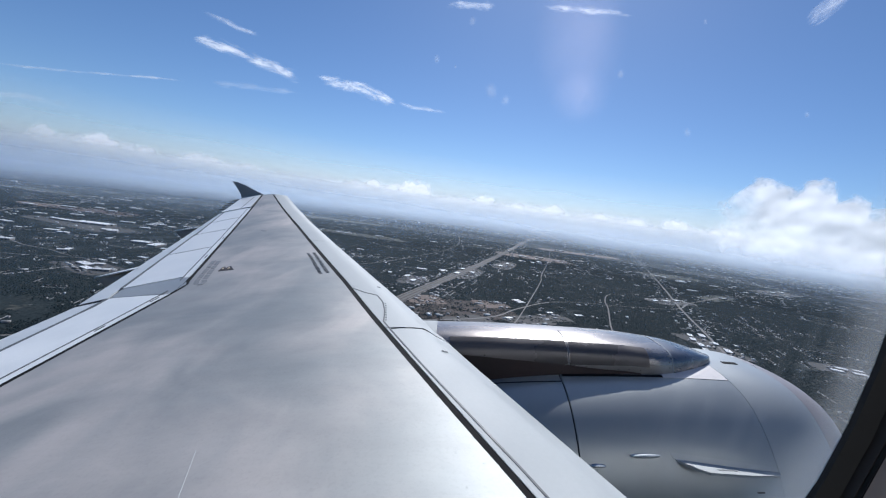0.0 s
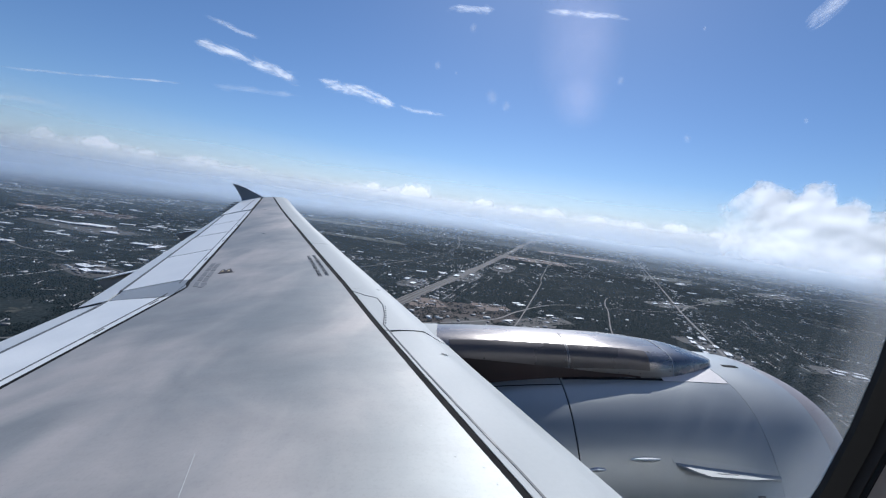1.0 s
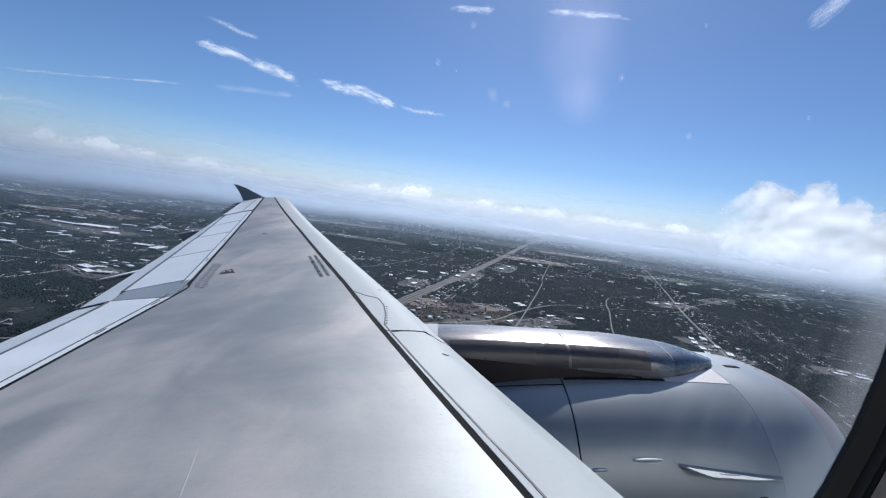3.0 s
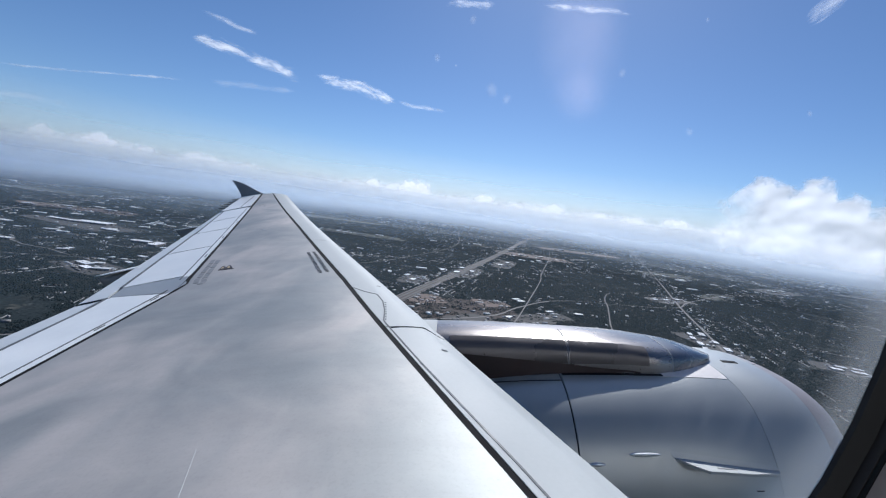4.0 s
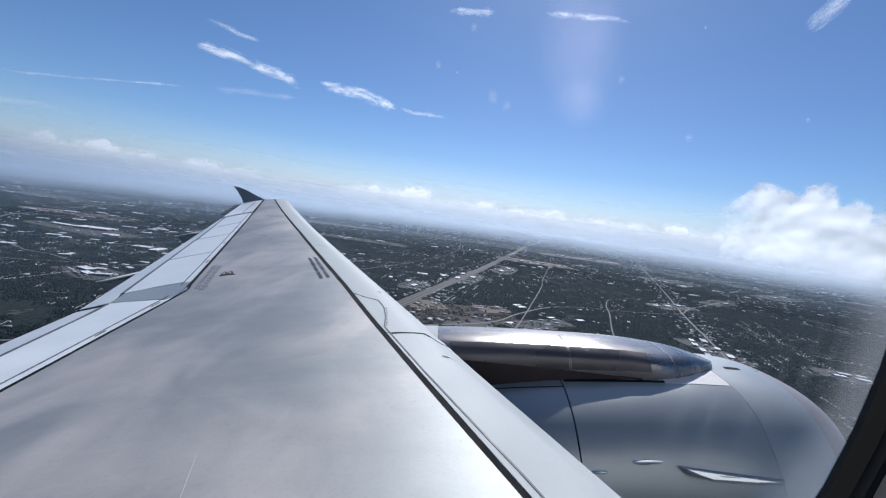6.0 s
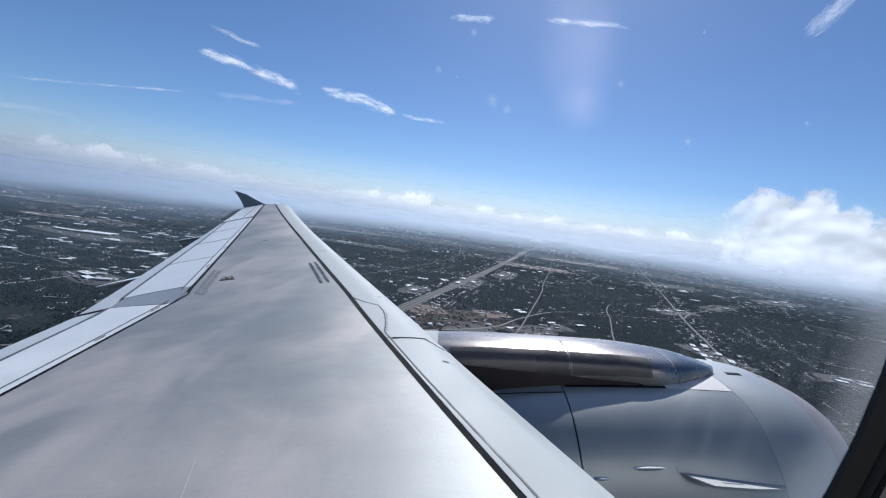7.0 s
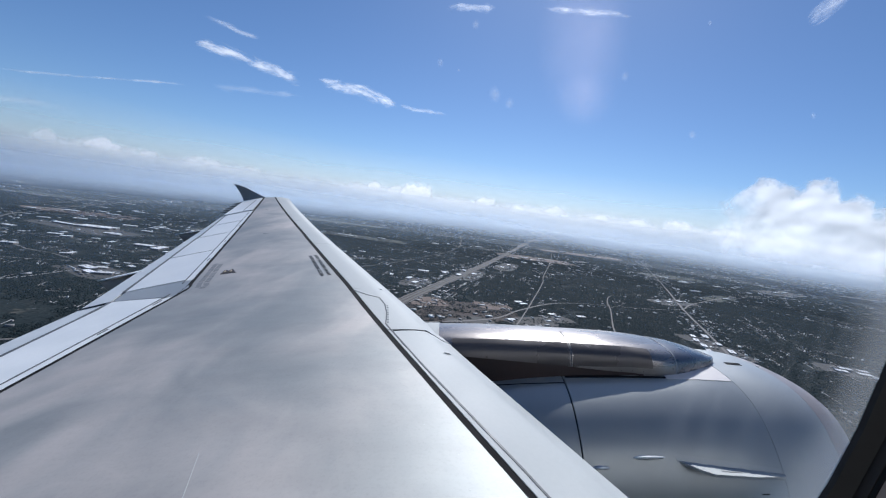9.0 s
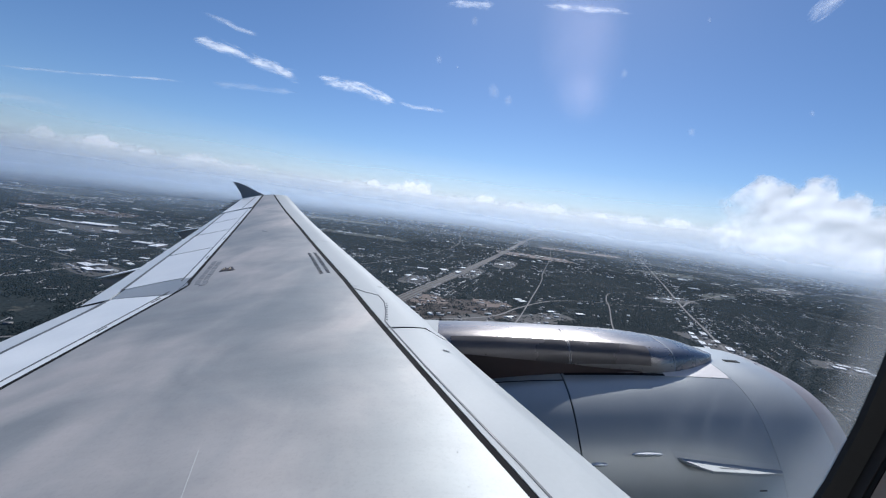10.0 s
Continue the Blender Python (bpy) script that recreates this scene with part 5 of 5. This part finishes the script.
def houses():
    xs, ys, an = [], [], []
    for a, b in STREETS:
        d = b - a
        length = float(np.hypot(*d))
        d = d / length
        side = np.array([d[1], -d[0]])
        for t in np.arange(2, length, 4.6):
            for sg in (-1, 1):
                if rng.random() < 0.5:
                    q = a + d * (t + rng.uniform(-0.8, 0.8)) + side * sg * rng.uniform(2.4, 3.6)
                    xs.append(q[0])
                    ys.append(q[1])
                    an.append(math.atan2(d[1], d[0]) + rng.normal(0, 0.12))
    x2, y2 = fan_points(10000, 180, 2600, 1.2)
    k = value_noise(x2, y2, 90, 21) > 0.67
    x, y = np.concatenate([xs, x2[k]]), np.concatenate([ys, y2[k]])
    an = np.concatenate([an, rng.uniform(0, 3.14, k.sum())])
    ok = clear_of_roads(x, y, 1.5) & clear_of_plots(x, y)
    x, y, an = x[ok], y[ok], an[ok]
    n = len(x)
    return box_rows(x, y, rng.uniform(1.3, 2.3, n), rng.uniform(1.0, 1.5, n), rng.uniform(0.6, 1.1, n), an, rng.uniform(0.35, 0.7, n))


thing("houses", "small suburban houses with grey, brown and white roofs", "houses", Matrix(), stuff_mesh("houses", *houses(), M_HOUSE), kind="stuff")


def sheds():
    """Smaller shops and sheds with flat pale roofs along the large roads and on the paved plots."""
    xs, ys, an = [], [], []
    for (pts, width), dens in zip(LINES, (0.8, 0.12, 0.8, 0.3, 0.15, 0.6, 0.5, 0.4, 0.1, 0.1, 0.12)):
        for a, b in zip(pts[:-1], pts[1:]):
            r = math.hypot(*a)
            if not 240 < r < 2600 or abs(math.degrees(math.atan2(a[0], a[1]))) > 58:
                continue
            d = (b - a) / np.hypot(*(b - a))
            side = np.array([d[1], -d[0]])
            for sg in (-1, 1):
                for _ in range(3):
                    if rng.random() < dens * 0.6:
                        q = a + d * rng.uniform(0, 14) + side * sg * (width / 2 + rng.uniform(4, 26))
                        xs.append(q[0])
                        ys.append(q[1])
                        an.append(math.atan2(d[1], d[0]) + (1.57 if rng.random() < 0.3 else 0))
    for (cx, cy), a, b, turn, m in PLOTS:
        if m is not M_GRASS:
            for _ in range(min(9 if m is M_THIN else 16, int(a * b / 110) + 3)):
                t = radians(turn)
                u, v = rng.uniform(-0.85, 0.85) * a, rng.uniform(-0.85, 0.85) * b
                xs.append(cx + u * math.cos(t) - v * math.sin(t))
                ys.append(cy + u * math.sin(t) + v * math.cos(t))
                an.append(t)
    x, y, an = np.array(xs), np.array(ys), np.array(an)
    ok = clear_of_roads(x, y, 2.5)
    x, y, an = x[ok], y[ok], an[ok]
    n = len(x)
    return box_rows(x, y, rng.uniform(2, 8, n), rng.uniform(1.8, 4.2, n), rng.uniform(0.7, 1.3, n), an, rng.uniform(0.02, 0.2, n))


M_SHED = island("shop_roofs", [(0, (0.12, 0.11, 0.10)), (0.4, (0.27, 0.26, 0.25)), (0.75, (0.42, 0.42, 0.41)), (1, (0.74, 0.74, 0.73))], 0.5, 0.4)
thing("roadside_shops", "flat-roofed pale shops and sheds beside the roads", "shops", Matrix(), stuff_mesh("roadside_shops", *sheds(), M_SHED), kind="stuff")


def far_fields():
    """Long pale fields and cleared strips far off, thin flat plots with ragged ends."""
    x, y = fan_points(300, 1350, 4300, 1.1)
    v, f = [], []
    for k in range(len(x)):
        w, d = rng.uniform(40, 230), rng.uniform(8, 42)
        t = radians(rng.normal(-8, 14))
        ring = []
        for q in range(12):
            a = 2 * math.pi * q / 12
            e = rng.uniform(0.6, 1.1)
            px, py = w * e * math.cos(a) / 2, d * e * math.sin(a) / 2
            ring.append((x[k] + px * math.cos(t) - py * math.sin(t), y[k] + px * math.sin(t) + py * math.cos(t), 0.06 + 0.003 * k))
        f.append(tuple(range(len(v), len(v) + 12)))
        v += ring
    return mesh_of("far_fields", v, f, M_FIELD)


M_FIELD = island("far_field_tones", [(0, (0.05, 0.052, 0.045)), (0.5, (0.10, 0.095, 0.08)), (0.8, (0.20, 0.19, 0.17)), (1, (0.38, 0.37, 0.35))], 0.95, 0.05)
thing("far_fields", "long pale fields and cleared strips far off", "fields", Matrix(), far_fields(), kind="stuff")


def far_roofs():
    """Large pale roofs too far off to be told apart, in clusters."""
    x, y = fan_points(9000, 950, 4200, 1.2)
    k = (value_noise(x, y, 170, 31) * 0.6 + value_noise(x, y, 45, 32) * 0.4 > 0.56) & clear_of_roads(x, y, 4)
    x, y = x[k], y[k]
    n = len(x)
    an = np.radians(rng.normal(5, 8, n) + 90 * (rng.random(n) < 0.25))
    far = np.hypot(x, y) / 1500
    return box_rows(x, y, rng.uniform(4, 15, n) * far, rng.uniform(2.5, 6, n) * far, rng.uniform(0.8, 1.6, n) + 1.2 * (far > 1.2), an, rng.uniform(0.02, 0.2, n))


thing("far_roofs", "pale flat roofs of distant estates", "roofs", Matrix(), stuff_mesh("far_roofs", *far_roofs(), M_SHED), kind="stuff")


def hall_kind(w, d, h, bays):
    """A large flat-roofed hall: walls, proud parapet roof, loading doors and roof units."""
    hall = thing("warehouse", "large pale flat-roofed warehouse on paved ground", "warehouse", Matrix(), group="warehouses")
    part("wall", slab_box("wall", (-w / 2, -d / 2, -0.02), (w / 2, d / 2, h), M_WALLB), hall)
    part("roof", slab_box("roof", (-w / 2 - 0.1, -d / 2 - 0.1, h + 0.004), (w / 2 + 0.1, d / 2 + 0.1, h + 0.25), M_ROOF), hall, "white flat roof")
    for k in range(bays):
        x = lerp(-w / 2 + 1.5, w / 2 - 1.5, (k + 0.5) / bays)
        part("door", slab_box("door", (x - 0.5, -d / 2 - 0.05, 0.0), (x + 0.5, -d / 2 + 0.02, 0.9), M_GLASSB), hall)
    for k in range(max(1, bays // 2)):
        x = lerp(-w / 2 + 2, w / 2 - 2, (k + 0.5) / max(1, bays // 2))
        part("roof_unit", slab_box("roof_unit", (x - 0.4, -0.4, h + 0.25), (x + 0.4, 0.4, h + 0.6), M_WALLB), hall)
    return hall


HALL_A, HALL_B, HALL_C = hall_kind(46, 9, 2.2, 8), hall_kind(20, 9, 2.0, 5), hall_kind(12, 6, 1.6, 3)
FIRST = {0: (HALL_A, (-688, 716, -6)), 1: (HALL_B, (-395, 440, -22)), 2: (HALL_C, (118, 560, 32))}
SITES = [
    (0, -635, 716, 8, 1.25), (0, -633, 728, 8, 1.25), (1, -765, 753, 20, 0.9), (1, -692, 627, -8, 1.0), (1, -737, 799, 20, 1.0), (1, -628, 790, 20, 1.2), (2, -562, 749, 15, 1.4), (2, -587, 799, 0, 1.4), (2, -580, 819, 5, 1.4), (2, -553, 810, 15, 1.2),
    (2, -541, 614, 20, 0.9), (2, -574, 600, 20, 1.2), (1, -568, 676, 25, 1.1), (1, -599, 608, 20, 0.9), (2, -470, 492, 30, 1.0), (2, -600, 840, 10, 1.2), (2, -540, 840, 10, 1.2),
    (1, -379, 424, -25, 0.8), (2, -363, 426, 20, 1.2), (2, -386, 448, 20, 0.9), (2, -380, 463, 0, 0.5), (2, -387, 485, 5, 0.6), (2, -370, 471, -30, 0.9), (2, -382, 509, -12, 1.0), (2, -400, 469, -10, 0.7), (2, -360, 490, -12, 0.7), (2, -350, 505, -12, 0.8), (2, -340, 480, -12, 0.6),
    (2, 113, 569, 32, 1.0), (2, 149, 520, 30, 0.9), (2, 87, 465, 30, 0.8), (2, 190, 528, 20, 1.0),
    (2, 318, 486, 70, 1.0), (2, 314, 464, 70, 1.0), (2, 338, 452, 70, 1.1), (2, 342, 480, 70, 0.9), (2, 326, 506, 70, 0.9), (1, 345, 512, 70, 0.8), (2, 308, 445, 70, 0.9),
    (2, 462, 446, -12, 1.0), (2, 470, 432, -12, 1.1), (2, 448, 436, -12, 1.0), (2, 482, 446, -12, 0.8), (1, 30, 740, 73, 0.9), (2, 60, 770, 73, 1.2), (2, 42, 800, 73, 1.2), (1, 135, 930, 73, 0.9), (2, 160, 990, 73, 1.3),
    (2, -40, 610, 73, 1.1), (2, -52, 640, 73, 1.2), (1, 430, 755, 30, 0.8), (2, 460, 775, 30, 1.2), (2, 400, 740, 30, 1.1), (1, 300, 1260, 5, 1.2), (1, 240, 1230, 5, 1.2), (0, -300, 1190, 0, 1.0), (1, -200, 1230, 0, 1.2),
    (1, 980, 1190, 30, 1.3), (1, 1040, 1230, 30, 1.2), (0, -1000, 1240, 0, 1.0), (1, -850, 900, 10, 1.3), (1, -780, 930, 10, 1.2), (1, -900, 860, 10, 1.0), (1, 620, 1720, 10, 1.8), (1, 480, 1690, 10, 1.8), (0, -560, 1500, 5, 1.2),
]
rw = random.Random(5)
for _ in range(70):  # loose industrial rows in the west and far off
    px, py = rw.choice([(-520, 640), (-640, 820), (-780, 1000), (-430, 520), (-300, 900), (300, 1150), (760, 1150), (90, 1350), (520, 930), (-60, 700)])
    SITES.append((rw.choice((1, 2, 2, 2)), px + rw.uniform(-130, 130), py + rw.uniform(-70, 70), rw.choice((5, 12, 95)), rw.uniform(0.7, 1.5)))
KINDS = (HALL_A, HALL_B, HALL_C)
for k, (ob, (x, y, turn)) in FIRST.items():
    ob.matrix_world = pose(x, y, 0.04, 0, 0, turn)
for k, x, y, turn, size in SITES:
    copy_thing(KINDS[k], pose(x, y, 0.04, 0, 0, turn) @ Matrix.Scale(size, 4))

# ---- haze and clouds ----


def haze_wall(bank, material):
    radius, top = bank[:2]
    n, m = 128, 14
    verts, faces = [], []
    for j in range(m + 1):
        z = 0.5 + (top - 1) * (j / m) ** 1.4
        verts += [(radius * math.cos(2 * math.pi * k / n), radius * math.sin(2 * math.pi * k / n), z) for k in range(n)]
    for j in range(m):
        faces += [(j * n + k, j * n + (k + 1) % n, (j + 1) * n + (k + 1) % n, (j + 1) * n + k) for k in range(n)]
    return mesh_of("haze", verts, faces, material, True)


# see-through pale blue shells that stand in for the haze of distance
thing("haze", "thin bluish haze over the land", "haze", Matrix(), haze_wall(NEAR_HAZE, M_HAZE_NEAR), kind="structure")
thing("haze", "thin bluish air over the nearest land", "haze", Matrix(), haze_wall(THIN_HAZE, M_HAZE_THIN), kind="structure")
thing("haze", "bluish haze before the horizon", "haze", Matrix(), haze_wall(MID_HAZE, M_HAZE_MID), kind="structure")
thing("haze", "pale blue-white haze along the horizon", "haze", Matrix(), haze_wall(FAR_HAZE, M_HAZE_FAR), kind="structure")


def sky_way(az, el):
    a, e = radians(az), radians(el)
    return Vector((math.sin(a) * math.cos(e), math.cos(a) * math.cos(e), math.sin(e)))


def cirrus(line, width, density, label):
    """A ragged ice streak high up: line of (azimuth, elevation) seen from the eye, width in degrees."""
    R = 4300
    pts = [sky_way(*q) for q in line]
    fine = []
    for a, b in zip(pts, pts[1:]):
        fine += [a.lerp(b, k / 8).normalized() for k in range(8)]
    fine.append(pts[-1])
    verts, faces, uvs = [], [], []
    for i, q in enumerate(fine):
        d = fine[min(i + 1, len(fine) - 1)] - fine[max(i - 1, 0)]
        side = d.cross(q).normalized() * math.tan(radians(width / 2)) * (1.0 - abs(2 * i / (len(fine) - 1) - 1) ** 5 * 0.8)
        for v in (-1, -0.5, 0, 0.5, 1):
            verts.append((q + side * v) * R)
            uvs.append((i / (len(fine) - 1), (v + 1) / 2))
    m = 5
    for i in range(len(fine) - 1):
        faces += [(i * m + j, (i + 1) * m + j, (i + 1) * m + j + 1, i * m + j + 1) for j in range(m - 1)]
    me = mesh_of("cirrus_cloud", verts, faces, M_CIRRUS, True)
    uv = me.uv_layers.new(name="span")
    for lp in me.loops:
        uv.data[lp.index].uv = uvs[lp.vertex_index]
    run, at = [0.0], line[0][0] * 3.7
    for a, b in zip(fine, fine[1:]):
        run.append(run[-1] + math.degrees(a.angle(b)))
    dg = me.uv_layers.new(name="degrees")
    for lp in me.loops:
        dg.data[lp.index].uv = (run[lp.vertex_index // m] + at, (lp.vertex_index % m) / (m - 1) * width)
    ob = thing("cirrus_cloud", label, "cloud", pose(0, 0, H), me)
    ob.color = (1, 1, 1, density)


cirrus([(-34.8, 14.1), (-32.7, 14.6), (-29.97, 14.5), (-26.9, 14.0), (-23.66, 13.6), (-20.3, 13.1)], 2.1, 0.9, "ragged white cirrus streak")
cirrus([(-20.6, 13.6), (-16.76, 13.7), (-13.08, 13.4), (-7.8, 12.3)], 2.3, 0.9, "ragged white cirrus streak")
cirrus([(-50, 7.0), (-46.96, 7.45), (-42.36, 8.37), (-36.19, 9.6), (-33.0, 10.1)], 0.5, 0.45, "thin white contrail fading at its end")
cirrus([(-32, 10.4), (-27.3, 11.0), (-21.0, 11.5)], 1.2, 0.2, "faint thin cirrus wisp")
cirrus([(-33.5, 17.8), (-29.4, 17.0), (-26.6, 16.8)], 1.1, 0.5, "small white cirrus wisp")
cirrus([(-9.8, 12.9), (-6.7, 12.5), (-1.0, 12.6)], 0.9, 0.4, "faint thin cirrus wisp")
# next two: reflections on the pane, added as streaks high in the sky
cirrus([(8, 26.0), (14, 25.6), (20.5, 25.2)], 1.2, 0.6, "bright thin pane reflection, set up in the sky as a streak")
cirrus([(-5, 24.9), (3, 25.5)], 1.5, 0.45, "small white cirrus wisp")
cirrus([(37, 22.5), (39.5, 25), (41.5, 27.5)], 3.0, 0.4, "soft white cirrus wisp")
cirrus([(-50, 4.4), (-46, 4.8), (-43, 4.6)], 1.4, 0.25, "faint thin cirrus wisp")


def cumulus(az, el, dist, w, h, density, label):
    """A heap cloud on a far curved sheet, w degrees wide and h degrees tall, standing on elevation el."""
    nu, nv = 24, 10
    verts, faces, uvs = [], [], []
    for j in range(nv + 1):
        for i in range(nu + 1):
            u = i / nu
            heap = (1 - abs(2 * u - 1) ** 2.0) ** 0.5
            v = j / nv * min(1.0, 0.12 + heap * (0.95 + 0.25 * noise.noise(Vector((az, u * 7, 0)))))
            verts.append(sky_way(az + w * (u - 0.5), el + h * v) * dist)
            uvs.append((u, v))
    for j in range(nv):
        faces += [(j * (nu + 1) + i, j * (nu + 1) + i + 1, (j + 1) * (nu + 1) + i + 1, (j + 1) * (nu + 1) + i) for i in range(nu)]
    me = mesh_of("cumulus_cloud", verts, faces, M_CUMULUS, True)
    uv = me.uv_layers.new(name="span")
    for lp in me.loops:
        uv.data[lp.index].uv = uvs[lp.vertex_index]
    ob = thing("cumulus_cloud", label, "cloud", pose(0, 0, H), me)
    ob.color = (1, 1, 1, density)


cumulus(-5.2, 0.0, 3600, 6.0, 3.3, 0.95, "small bright cumulus on the horizon")
for az, el, w, h, k in ((-41.5, 0.2, 14.0, 2.0, 0.42), (-31.0, 0.2, 11.0, 1.6, 0.34), (-11.5, 0.2, 11.0, 1.9, 0.38), (1.5, 0.0, 12.0, 1.7, 0.38), (11.0, 0.0, 13.0, 1.9, 0.38), (21.5, 0.0, 15.0, 1.8, 0.38), (33.5, 0.0, 17.0, 2.0, 0.42)):
    cumulus(az, el, 3900, w, h, k, "low pale bank of haze and cumulus over the horizon")
for az, el, w, h, k in ((-45.6, 1.0, 2.6, 1.6, 0.55), (-41.2, 0.9, 4.2, 1.8, 0.75), (-37.2, 0.9, 2.4, 1.3, 0.55), (-31.8, 0.8, 5.4, 1.5, 0.5), (-27.0, 0.9, 3.6, 1.1, 0.4), (-11.0, 0.9, 2.8, 1.6, 0.65), (-8.0, 0.6, 3.6, 1.7, 0.55), (4.6, 0.7, 3.8, 1.7, 0.7), (9.2, 0.6, 3.0, 1.3, 0.5), (14.2, 0.7, 4.6, 1.6, 0.55), (20.2, 0.6, 3.0, 1.3, 0.45), (24.6, 0.6, 3.6, 1.5, 0.5), (29.0, 0.7, 3.8, 1.9, 0.75), (34.2, 0.6, 4.6, 1.5, 0.55), (39.5, 0.6, 4.2, 1.4, 0.5)):
    cumulus(az, el, 3850, w, h, k, "small soft white cumulus puff over the horizon")


def big_cumulus_fac(nt):
    """Solid body with knobbly, fraying edges and a foot that dissolves in the haze."""
    u, v = sheet_uv(nt)
    knob = tex(nt, "ShaderNodeTexVoronoi", 1.0, stretch=(0.020, 0.020, 0.020))
    knob.feature = "SMOOTH_F1"
    fray = tex(nt, "ShaderNodeTexNoise", 1.0, 5, 0.52, (0.013, 0.013, 0.013))
    fray.inputs["Distortion"].default_value = 0.3
    rag = math_node(nt, "MULTIPLY_ADD", knob.outputs["Distance"], -0.22, math_node(nt, "MULTIPLY", fray.outputs[0], 0.50))
    a = smooth(nt, math_node(nt, "SUBTRACT", math_node(nt, "ADD", rag, 0.92), v), 0.0, 0.15)
    side = smooth(nt, math_node(nt, "MULTIPLY_ADD", rag, 0.30, math_node(nt, "PINGPONG", u, 0.5)), 0.04, 0.20)
    foot = smooth(nt, math_node(nt, "MULTIPLY_ADD", fray.outputs[0], 0.25, v), 0.12, 0.85)
    return density(nt, math_node(nt, "MULTIPLY", a, math_node(nt, "MULTIPLY", side, foot)))


M_BIG_CUMULUS = veil("big_cumulus_white", (0.90, 0.90, 0.905), big_cumulus_fac, 0.85)


def big_cumulus(az0, az1, foot, tops, dist, density, label):
    """A heap cloud with billows in real relief: tops gives its outline as (azimuth, elevation)."""
    nu, nv = 110, 64
    verts, faces, uvs = [], [], []
    for j in range(nv + 1):
        for i in range(nu + 1):
            az = lerp(az0, az1, i / nu)
            top = curve(tops, az)
            way = sky_way(az, lerp(foot, top + 1.2, j / nv))
            q = way * 26.0
            bil = sum(w * noise.noise(q * f + Vector((f, 0, 0))) for f, w in ((0.45, 1.0), (1.0, 0.5), (2.1, 0.22)))
            round_off = math.sin(math.pi * min(1.0, max(0.0, j / nv))) * 35
            verts.append(way * (dist - 20.0 * bil - round_off))
            uvs.append((i / nu, j / nv * (top + 1.2 - foot) / (top - foot)))
    for j in range(nv):
        faces += [(j * (nu + 1) + i, j * (nu + 1) + i + 1, (j + 1) * (nu + 1) + i + 1, (j + 1) * (nu + 1) + i) for i in range(nu)]
    me = mesh_of("cumulus_cloud", verts, faces, M_BIG_CUMULUS, True)
    uv = me.uv_layers.new(name="span")
    for lp in me.loops:
        uv.data[lp.index].uv = uvs[lp.vertex_index]
    ob = thing("cumulus_cloud", label, "cloud", pose(0, 0, H), me)
    ob.color = (1, 1, 1, density)


big_cumulus(32.5, 64.0, -3.8, [(32.5, 3.6), (34.8, 6.2), (37.2, 7.4), (39.4, 6.9), (41.4, 7.2), (44.2, 6.0), (47.0, 4.6), (49.5, 4.0), (56.0, 4.4), (64.0, 2.5)], 2150, 0.88, "big white cumulus rising out of the haze")
